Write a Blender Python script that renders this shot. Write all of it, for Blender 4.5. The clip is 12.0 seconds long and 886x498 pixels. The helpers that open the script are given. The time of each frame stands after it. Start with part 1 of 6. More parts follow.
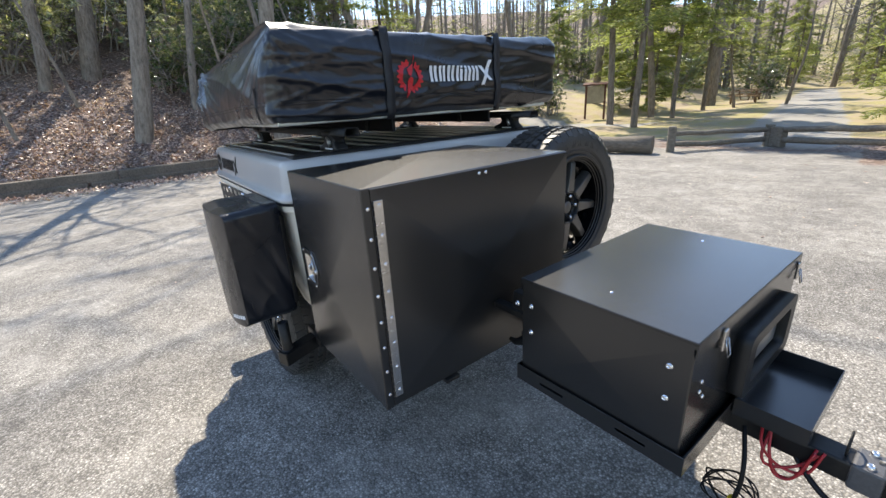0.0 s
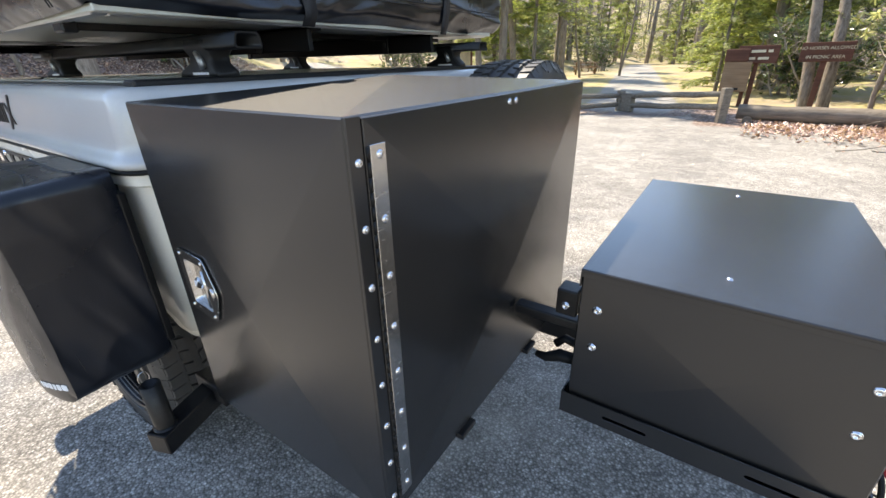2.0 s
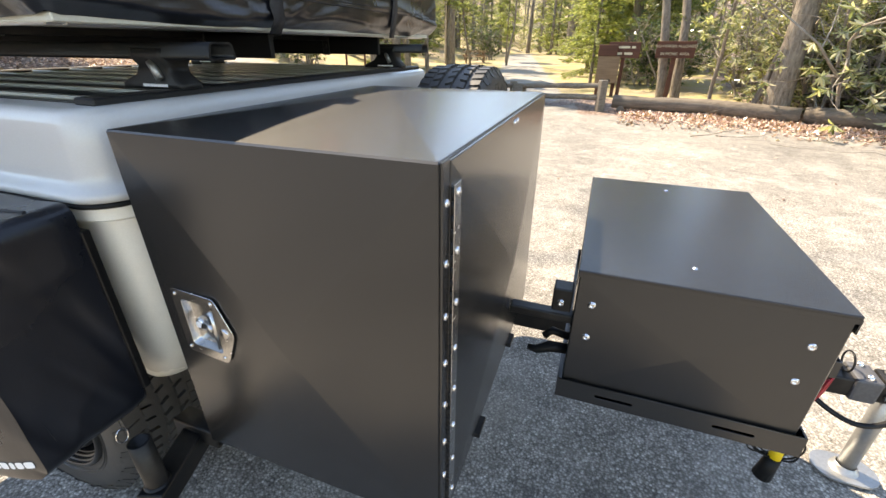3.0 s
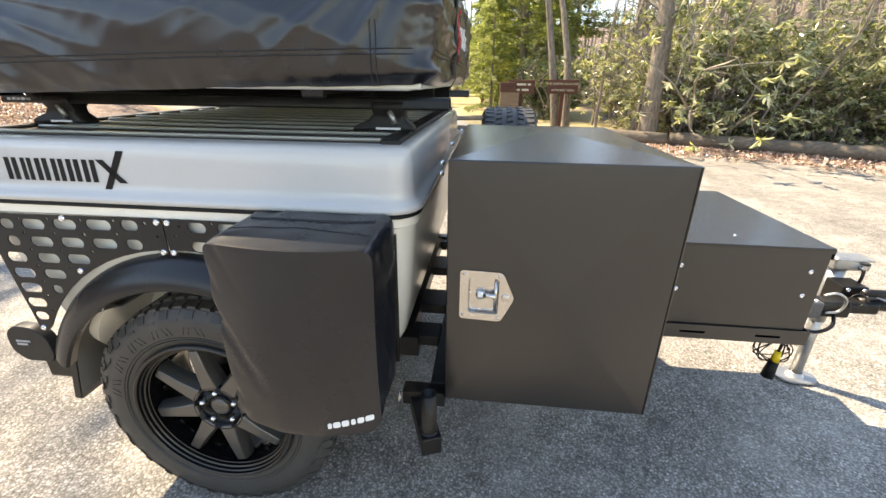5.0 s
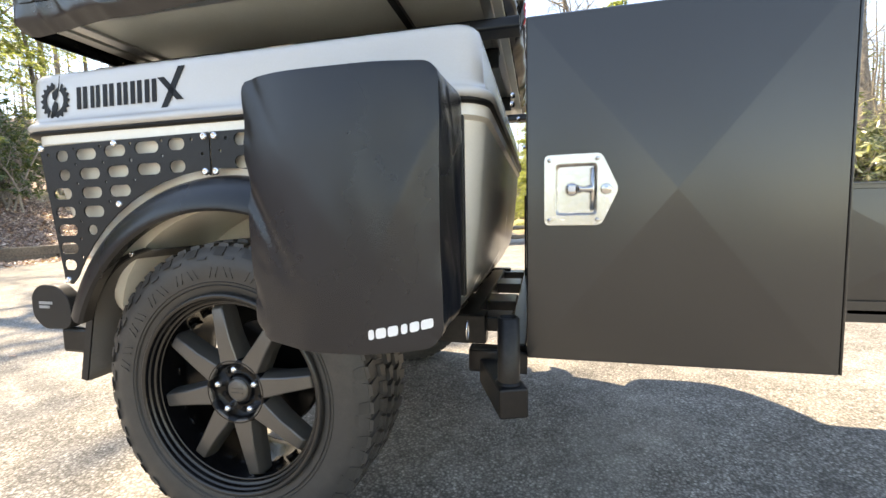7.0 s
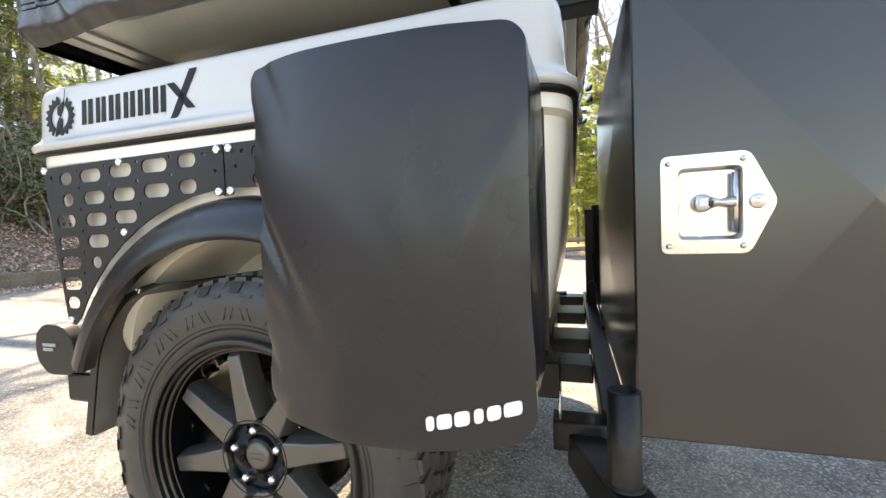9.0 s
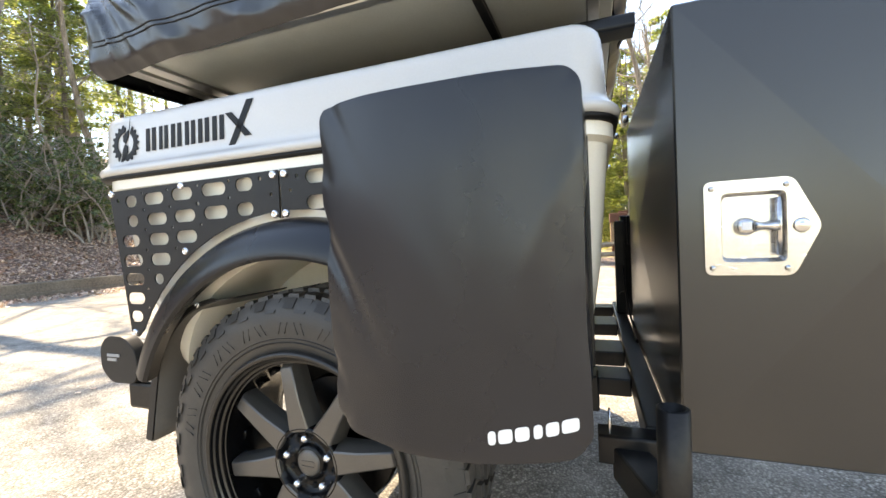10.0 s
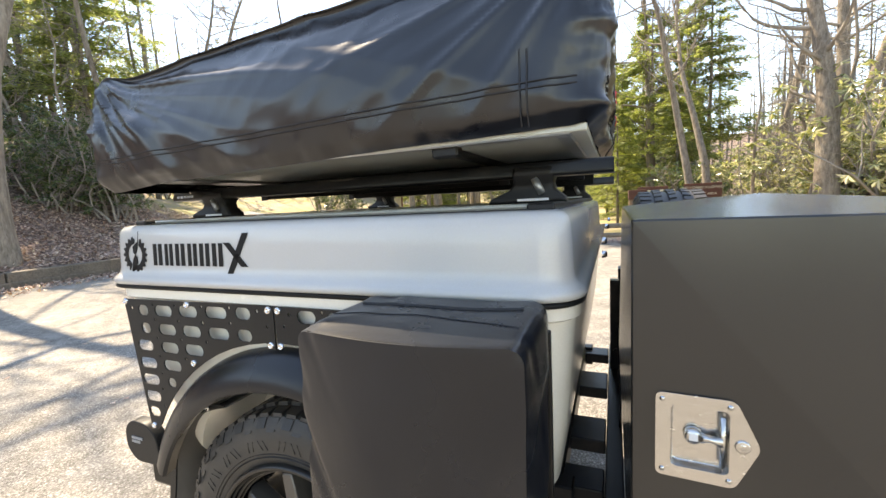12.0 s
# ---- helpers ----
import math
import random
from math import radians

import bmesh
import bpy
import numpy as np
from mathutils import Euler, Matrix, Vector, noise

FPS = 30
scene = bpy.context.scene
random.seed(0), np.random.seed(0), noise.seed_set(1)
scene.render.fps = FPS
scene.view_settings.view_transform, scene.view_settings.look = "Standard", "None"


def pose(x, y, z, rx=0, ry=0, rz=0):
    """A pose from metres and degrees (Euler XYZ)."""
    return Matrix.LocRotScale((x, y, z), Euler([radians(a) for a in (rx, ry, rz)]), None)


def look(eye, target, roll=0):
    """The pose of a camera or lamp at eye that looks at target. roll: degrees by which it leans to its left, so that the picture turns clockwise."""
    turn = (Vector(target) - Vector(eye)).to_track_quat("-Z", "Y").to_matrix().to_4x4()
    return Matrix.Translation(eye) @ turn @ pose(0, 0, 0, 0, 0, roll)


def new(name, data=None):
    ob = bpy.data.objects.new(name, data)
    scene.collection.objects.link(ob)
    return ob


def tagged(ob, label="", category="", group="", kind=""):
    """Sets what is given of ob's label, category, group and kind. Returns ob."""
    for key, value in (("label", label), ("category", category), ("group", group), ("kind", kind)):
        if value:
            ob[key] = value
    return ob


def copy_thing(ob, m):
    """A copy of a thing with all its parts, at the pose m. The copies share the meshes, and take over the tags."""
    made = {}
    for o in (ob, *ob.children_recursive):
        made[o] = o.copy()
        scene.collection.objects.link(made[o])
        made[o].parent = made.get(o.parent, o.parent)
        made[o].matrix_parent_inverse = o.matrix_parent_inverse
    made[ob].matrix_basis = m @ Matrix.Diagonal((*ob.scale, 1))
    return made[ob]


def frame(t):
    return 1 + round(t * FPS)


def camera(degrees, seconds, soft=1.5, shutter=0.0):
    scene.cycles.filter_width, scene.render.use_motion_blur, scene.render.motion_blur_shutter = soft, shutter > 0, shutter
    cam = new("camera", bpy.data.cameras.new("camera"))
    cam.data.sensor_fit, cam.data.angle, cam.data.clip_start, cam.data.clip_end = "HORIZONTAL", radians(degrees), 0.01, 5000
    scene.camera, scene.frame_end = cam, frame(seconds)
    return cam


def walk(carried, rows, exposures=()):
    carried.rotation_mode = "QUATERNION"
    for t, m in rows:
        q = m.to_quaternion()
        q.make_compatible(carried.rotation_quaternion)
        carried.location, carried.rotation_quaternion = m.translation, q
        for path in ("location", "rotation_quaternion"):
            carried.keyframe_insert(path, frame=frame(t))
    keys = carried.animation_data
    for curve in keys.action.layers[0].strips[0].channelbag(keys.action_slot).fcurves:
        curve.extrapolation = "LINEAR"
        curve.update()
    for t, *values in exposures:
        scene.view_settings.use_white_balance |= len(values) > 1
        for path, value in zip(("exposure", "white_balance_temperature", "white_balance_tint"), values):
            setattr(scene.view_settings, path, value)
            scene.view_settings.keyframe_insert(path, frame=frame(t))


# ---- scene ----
cam = camera(93.9, 12.0)
PATH = [
    (0, (2.357, -1.413, 1.491), (0.855, -0.277, 0.818), -3.5),
    (0.5, (2.182, -1.298, 1.416), (0.737, -0.103, 0.721), -3.2),
    (1, (2.004, -1.283, 1.362), (0.656, 0.006, 0.64), -2.7),
    (1.5, (1.862, -1.289, 1.332), (0.642, 0.096, 0.562), -2.2),
    (2, (1.734, -1.267, 1.338), (0.7, 0.231, 0.511), -1.4),
    (2.5, (1.635, -1.292, 1.37), (0.809, 0.307, 0.497), -0.6),
    (4.5, (1.071, -1.82, 1.465), (0.879, -0.002, 0.653), 1.0),
    (5, (0.877, -1.915, 1.455), (0.687, -0.071, 0.703), 0.7),
    (5.5, (0.8, -1.89, 1.329), (0.548, -0.01, 0.695), 0.3),
    (6, (0.802, -1.842, 1.141), (0.461, 0.071, 0.671), -0.1),
    (6.5, (0.821, -1.853, 0.964), (0.418, 0.083, 0.67), -0.5),
    (7, (0.812, -1.829, 0.877), (0.358, 0.112, 0.716), -1.1),
    (9, (0.695, -1.625, 0.9), (0.094, 0.281, 0.812), -2.2),
    (9.5, (0.68, -1.642, 0.91), (0.034, 0.25, 0.842), -2.3),
    (10, (0.658, -1.679, 0.931), (-0.025, 0.2, 0.873), -2.6),
    (10.5, (0.654, -1.743, 0.962), (-0.053, 0.127, 0.902), -2.7),
    (11, (0.688, -1.81, 1.014), (-0.038, 0.052, 0.92), -2.8),
    (11.5, (0.719, -1.736, 1.162), (-0.022, 0.115, 1.007), -2.8),
    (12, (0.759, -1.667, 1.324), (-0.005, 0.168, 1.104), -2.8),
]
EXPOSURES = [(0.0, 1.5, 7450, 9), (1.0, 1.65, 7300, 9), (1.6, 1.85, 7400, 10), (2.0, 1.98, 7900, 10), (2.7, 2.13, 8900, 11), (4.3, 2.17, 9400, 11), (6.0, 2.22, 9600, 11), (7.0, 2.32, 9600, 11), (9.0, 2.56, 9900, 11), (10.2, 2.56, 9900, 11), (11.0, 2.46, 9800, 11), (12.0, 2.17, 9500, 11)]
walk(cam, [(t, look(eye, target, roll)) for t, eye, target, roll in PATH], EXPOSURES)

# ---- sky, sun ----
SUN_DIR = Vector((-0.527, 0.308, 0.792)).normalized()
world = bpy.data.worlds.new("sky")
scene.world = world
world.use_nodes = True
wn = world.node_tree.nodes
sky = wn.new("ShaderNodeTexSky")
sky.sky_type = "NISHITA"
sky.sun_disc = False
sky.sun_elevation = math.asin(SUN_DIR.z)
sky.sun_rotation = math.atan2(SUN_DIR.x, SUN_DIR.y)
sky.altitude = 2500
sky.dust_density = 0.2
sky.ozone_density = 1.2
world.node_tree.links.new(sky.outputs[0], wn["Background"].inputs[0])
wn["Background"].inputs[1].default_value = 0.17
sun_data = bpy.data.lights.new("sun", "SUN")
sun_data.energy, sun_data.angle, sun_data.color = 3.0, radians(0.53), (1.0, 0.965, 0.915)
sun = new("sun", sun_data)
sun.matrix_world = look(SUN_DIR * 60, (0, 0, 0))


# ---- materials ----
def nodes_of(name):
    m = bpy.data.materials.new(name)
    m.use_nodes = True
    nt = m.node_tree
    return m, nt, nt.nodes["Principled BSDF"]


def add(nt, kind, **inputs):
    n = nt.nodes.new(kind)
    for k, v in inputs.items():
        n.inputs[k.replace("_", " ")].default_value = v
    return n


def coords(nt, scale=(1, 1, 1), kind="Object"):
    tc = nt.nodes.new("ShaderNodeTexCoord")
    mp = nt.nodes.new("ShaderNodeMapping")
    mp.inputs["Scale"].default_value = scale
    nt.links.new(tc.outputs[kind], mp.inputs[0])
    return mp.outputs[0]


def noise_tex(nt, vec, scale, detail=4.0, rough=0.6):
    n = add(nt, "ShaderNodeTexNoise", Scale=scale, Detail=detail, Roughness=rough)
    nt.links.new(vec, n.inputs["Vector"])
    return n.outputs["Fac"]


def ramp(nt, fac, stops):
    r = nt.nodes.new("ShaderNodeValToRGB")
    e = r.color_ramp.elements
    while len(e) < len(stops):
        e.new(0.5)
    for el, (p, c) in zip(e, stops):
        el.position, el.color = p, (*c, 1) if len(c) == 3 else c
    nt.links.new(fac, r.inputs[0])
    return r.outputs[0]


def mixc(nt, fac, a, b, mode="MIX"):
    m = nt.nodes.new("ShaderNodeMix")
    m.data_type, m.blend_type = "RGBA", mode
    for sock, v in ((m.inputs[0], fac), (m.inputs[6], a), (m.inputs[7], b)):
        if hasattr(v, "is_linked"):
            nt.links.new(v, sock)
        else:
            sock.default_value = v if not isinstance(v, tuple) else (*v, 1) if len(v) == 3 else v
    return m.outputs[2]


def mathn(nt, op, a, b=0.0, clamp=False):
    m = nt.nodes.new("ShaderNodeMath")
    m.operation, m.use_clamp = op, clamp
    for sock, v in ((m.inputs[0], a), (m.inputs[1], b)):
        if hasattr(v, "is_linked"):
            nt.links.new(v, sock)
        else:
            sock.default_value = v
    return m.outputs[0]


def bump(nt, bsdf, height, strength, distance):
    b = add(nt, "ShaderNodeBump", Strength=strength, Distance=distance)
    nt.links.new(height, b.inputs["Height"])
    nt.links.new(b.outputs[0], bsdf.inputs["Normal"])
    return b


def surface(name, col, rough, metal=0.0, vary=0.12, big=1.5, fine=60.0, relief=0.05, depth=0.002, rvary=0.1,
            coat=0.0, scale=(1, 1, 1), spec=0.5, dust=None, coat_rough=0.13, coat_ior=1.5):
    """A general surface: two scales of colour variation, uneven gloss and fine relief."""
    m, nt, p = nodes_of(name)
    v = coords(nt, scale)
    n1, n2 = noise_tex(nt, v, big, 5), noise_tex(nt, v, fine, 3)
    f = mathn(nt, "ADD", mathn(nt, "MULTIPLY", n1, 0.6), mathn(nt, "MULTIPLY", n2, 0.4))
    lo, hi = tuple(max(0, c * (1 - vary * 2)) for c in col), tuple(min(1, c * (1 + vary * 2)) for c in col)
    c = ramp(nt, f, [(0.3, lo), (0.7, hi)])
    if dust:
        d = ramp(nt, noise_tex(nt, v, big * 3.7, 8, 0.7), [(0.5, (0, 0, 0)), (0.85, (dust[3],) * 3)])
        c = mixc(nt, d, c, dust[:3])
    nt.links.new(c, p.inputs["Base Color"])
    r = mathn(nt, "ADD", mathn(nt, "MULTIPLY", n1, rvary * 2), rough - rvary, True)
    nt.links.new(r, p.inputs["Roughness"])
    p.inputs["Metallic"].default_value = metal
    p.inputs["Specular IOR Level"].default_value = spec
    p.inputs["Coat Weight"].default_value = coat
    p.inputs["Coat Roughness"].default_value = coat_rough
    p.inputs["Coat IOR"].default_value = coat_ior
    if relief:
        bump(nt, p, n2, relief, depth)
    return m


M_BLACK = surface("satin_black_powder_coat", (0.0050, 0.0052, 0.0056), 0.58, fine=900, big=2.2, relief=0.12, depth=0.0004,
                  rvary=0.03, spec=0.22, coat=1.0, coat_rough=0.24, coat_ior=1.58)
M_FRAME = surface("black_chassis_paint", (0.007, 0.007, 0.0075), 0.36, spec=0.28, fine=500, relief=0.12, depth=0.0008, dust=(0.3, 0.26, 0.2, 0.12))
M_PLASTIC = surface("black_textured_plastic", (0.013, 0.013, 0.0135), 0.45, spec=0.32, fine=700, relief=0.2, depth=0.0008, dust=(0.3, 0.26, 0.2, 0.06))
M_FLARE = surface("black_moulded_flare", (0.008, 0.009, 0.0115), 0.27, spec=0.4, fine=800, relief=0.1, depth=0.0005)
M_WHITE = surface("white_gelcoat", (0.49, 0.483, 0.47), 0.22, vary=0.03, fine=300, relief=0.02, depth=0.0005, coat=0.4, rvary=0.04)
M_TUB = surface("cream_gelcoat_tub", (0.80, 0.76, 0.67), 0.26, vary=0.04, fine=300, relief=0.03, depth=0.0005, coat=0.2, dust=(0.35, 0.28, 0.2, 0.2))
M_RUBBER = surface("tyre_rubber", (0.043, 0.040, 0.037), 0.50, spec=0.45, fine=220, relief=0.25, depth=0.001, dust=(0.33, 0.28, 0.22, 0.14))
M_FLAP = surface("grey_rubber_flap", (0.055, 0.051, 0.047), 0.55, fine=300, relief=0.1, depth=0.0006, dust=(0.33, 0.28, 0.22, 0.2))
M_LIDRIB = surface("olive_grey_rib", (0.42, 0.42, 0.37), 0.18, vary=0.06, fine=200, relief=0.02, coat=0.6)
M_SEAL = surface("black_rubber_seal", (0.007, 0.007, 0.007), 0.5, spec=0.2, relief=0.05)
M_RIM = surface("satin_black_alloy", (0.115, 0.108, 0.100), 0.36, metal=0.6, fine=400, relief=0.06, depth=0.0005, dust=(0.3, 0.26, 0.2, 0.08))
M_LIP = surface("satin_black_lip", (0.035, 0.033, 0.031), 0.30, metal=0.4, fine=400, relief=0.04, depth=0.0005)
M_RIMDARK = surface("gloss_black_barrel", (0.004, 0.004, 0.0045), 0.22, spec=0.22, fine=300, relief=0.03, depth=0.0005)
M_CHROME = surface("chromed_nut", (0.82, 0.82, 0.83), 0.24, metal=1.0, vary=0.03, relief=0.02, rvary=0.05)
M_STEEL = surface("stainless_steel", (0.58, 0.57, 0.555), 0.24, metal=1.0, vary=0.05, big=30, fine=300, relief=0.06, depth=0.0004, scale=(1, 1, 6))
M_ALU = surface("brushed_aluminium", (0.55, 0.55, 0.53), 0.4, metal=0.9, vary=0.06, big=6, fine=200, relief=0.08, depth=0.0004, scale=(6, 1, 1))
M_UNDER = surface("grey_green_base_panel", (0.52, 0.53, 0.47), 0.40, metal=0.15, vary=0.06, big=4, fine=260, relief=0.15, depth=0.0008)
M_CAST = surface("dull_grey_casting", (0.10, 0.10, 0.105), 0.5, metal=0.3, vary=0.15, fine=120, relief=0.15, depth=0.001)
M_ZINC = surface("zinc_plated_steel", (0.42, 0.42, 0.41), 0.42, metal=0.85, vary=0.1, fine=90, relief=0.05)
M_DECAL = surface("black_vinyl_decal", (0.008, 0.008, 0.0085), 0.45, spec=0.2, relief=0.0)
M_PRINT = surface("white_print", (0.75, 0.75, 0.75), 0.5, vary=0.03, relief=0.02)
M_REDPRINT = surface("red_print", (0.55, 0.015, 0.02), 0.45, vary=0.06, relief=0.02)
M_REDLENS = surface("red_lens", (0.45, 0.01, 0.01), 0.15, vary=0.05, relief=0.02, coat=0.5)
M_REDWIRE = surface("red_cable", (0.35, 0.012, 0.02), 0.4, relief=0.02)
M_YELLOW = surface("yellow_plastic", (0.75, 0.52, 0.02), 0.4, relief=0.02)
M_GREYPRINT = surface("grey_print", (0.3, 0.3, 0.3), 0.5, relief=0.0)


def fabric(name, col, rough, weave, coat=0.0, crease=0.35, spec=0.5):
    m, nt, p = nodes_of(name)
    v = coords(nt)
    big = noise_tex(nt, v, 3.0, 6)
    folds = noise_tex(nt, coords(nt, (7, 7, 2.2)), 1.6, 5, 0.62)
    cloth = add(nt, "ShaderNodeTexVoronoi", Scale=weave)
    nt.links.new(v, cloth.inputs["Vector"])
    nt.links.new(ramp(nt, big, [(0.3, tuple(c * 0.8 for c in col)), (0.75, tuple(c * 1.3 for c in col))]), p.inputs["Base Color"])
    nt.links.new(mathn(nt, "ADD", mathn(nt, "MULTIPLY", big, 0.16), rough - 0.08), p.inputs["Roughness"])
    p.inputs["Coat Weight"].default_value = coat
    p.inputs["Coat Roughness"].default_value = 0.25
    p.inputs["Specular IOR Level"].default_value = spec
    h = mathn(nt, "ADD", mathn(nt, "MULTIPLY", folds, 1.0), mathn(nt, "MULTIPLY", cloth.outputs["Distance"], 0.02))
    bump(nt, p, h, crease, 0.012)
    return m


M_COVER = fabric("black_pvc_cover", (0.0050, 0.0056, 0.0082), 0.29, 900, 0.45, 0.10, 0.45)
M_BAG = fabric("black_coated_canvas", (0.0090, 0.0102, 0.0140), 0.28, 1100, 0.0, 0.07, 0.45)
M_PIPING = surface("glossy_black_piping", (0.012, 0.012, 0.013), 0.16, spec=0.8, relief=0.02)
M_WEB = surface("black_webbing", (0.012, 0.012, 0.014), 0.6, fine=900, relief=0.3, depth=0.0008)


def bark(name, dark, light, moss=None):
    m, nt, p = nodes_of(name)
    v = coords(nt, (1, 1, 0.22))
    ridges, grain = noise_tex(nt, v, 14, 6, 0.65), noise_tex(nt, v, 60, 4)
    patch = noise_tex(nt, coords(nt), 1.7, 5)
    c = ramp(nt, mathn(nt, "ADD", mathn(nt, "MULTIPLY", ridges, 0.7), mathn(nt, "MULTIPLY", grain, 0.3)), [(0.35, dark), (0.66, light)])
    c = mixc(nt, ramp(nt, patch, [(0.5, (0, 0, 0)), (0.7, (0.5, 0.5, 0.5))]), c, moss or tuple(x * 1.4 for x in light))
    nt.links.new(c, p.inputs["Base Color"])
    p.inputs["Roughness"].default_value = 0.9
    bump(nt, p, ridges, 0.8, 0.03)
    return m


M_BARK = bark("grey_brown_bark", (0.085, 0.068, 0.052), (0.35, 0.29, 0.23), (0.33, 0.30, 0.24))
M_BARKDARK = bark("dark_ridged_bark", (0.075, 0.062, 0.05), (0.29, 0.24, 0.195), (0.22, 0.21, 0.13))
M_TWIG = surface("grey_twig_bark", (0.27, 0.235, 0.195), 0.9, vary=0.3, fine=40, relief=0.1)


def foliage(name, stops, rough, trans):
    """Leaves: gloss on the face, and light that comes through from behind."""
    m, nt, p = nodes_of(name)
    g = nt.nodes.new("ShaderNodeNewGeometry")
    c = ramp(nt, g.outputs["Random Per Island"], stops)
    nt.links.new(c, p.inputs["Base Color"])
    p.inputs["Roughness"].default_value = rough
    t = nt.nodes.new("ShaderNodeBsdfTranslucent")
    nt.links.new(mixc(nt, 1.0, c, (1.75, 1.78, 1.0), "MULTIPLY"), t.inputs[0])
    mix = nt.nodes.new("ShaderNodeMixShader")
    mix.inputs[0].default_value = trans
    nt.links.new(p.outputs[0], mix.inputs[1])
    nt.links.new(t.outputs[0], mix.inputs[2])
    nt.links.new(mix.outputs[0], nt.nodes["Material Output"].inputs[0])
    return m


M_RHODO = foliage("rhododendron_leaf", [(0.0, (0.09, 0.11, 0.045)), (0.35, (0.22, 0.24, 0.12)), (0.7, (0.40, 0.40, 0.24)), (1.0, (0.62, 0.57, 0.42))], 0.16, 0.36)
M_LAUREL = foliage("dark_laurel_leaf", [(0.0, (0.035, 0.06, 0.027)), (0.6, (0.085, 0.12, 0.055)), (1.0, (0.20, 0.21, 0.11))], 0.17, 0.35)
M_HEMLOCK = foliage("hemlock_needles", [(0.0, (0.11, 0.14, 0.05)), (0.6, (0.22, 0.25, 0.10)), (1.0, (0.36, 0.37, 0.18))], 0.5, 0.58)
M_FARLEAF = foliage("distant_evergreen_needles", [(0.0, (0.085, 0.095, 0.05)), (0.6, (0.17, 0.175, 0.09)), (1.0, (0.28, 0.265, 0.16))], 0.6, 0.5)
M_LITTER = foliage("dry_fallen_leaf", [(0.0, (0.14, 0.08, 0.06)), (0.3, (0.34, 0.205, 0.16)), (0.65, (0.52, 0.36, 0.29)), (1.0, (0.72, 0.58, 0.50))], 0.38, 0.12)


def wood(name, dark, light):
    m, nt, p = nodes_of(name)
    v = coords(nt, (0.5, 9, 9))
    g1, g2 = noise_tex(nt, v, 3.0, 8, 0.7), noise_tex(nt, coords(nt), 2.2, 4)
    c = ramp(nt, mathn(nt, "ADD", mathn(nt, "MULTIPLY", g1, 0.7), mathn(nt, "MULTIPLY", g2, 0.3)), [(0.32, dark), (0.68, light)])
    nt.links.new(c, p.inputs["Base Color"])
    p.inputs["Roughness"].default_value = 0.85
    bump(nt, p, g1, 0.6, 0.012)
    return m


M_TIMBER = wood("weathered_timber", (0.06, 0.047, 0.035), (0.24, 0.195, 0.15))
M_POST = wood("grey_fence_timber", (0.075, 0.062, 0.048), (0.25, 0.215, 0.17))
M_BEIGE = surface("faded_tan_paper", (0.34, 0.28, 0.18), 0.8, vary=0.2, big=3, fine=40)
M_SIGN = wood("brown_stained_board", (0.06, 0.024, 0.014), (0.14, 0.055, 0.032))
M_BIN = wood("brown_painted_ply", (0.16, 0.10, 0.055), (0.30, 0.20, 0.12))
M_LETTER = surface("cream_letter_paint", (0.62, 0.55, 0.38), 0.7, vary=0.1, relief=0.02)


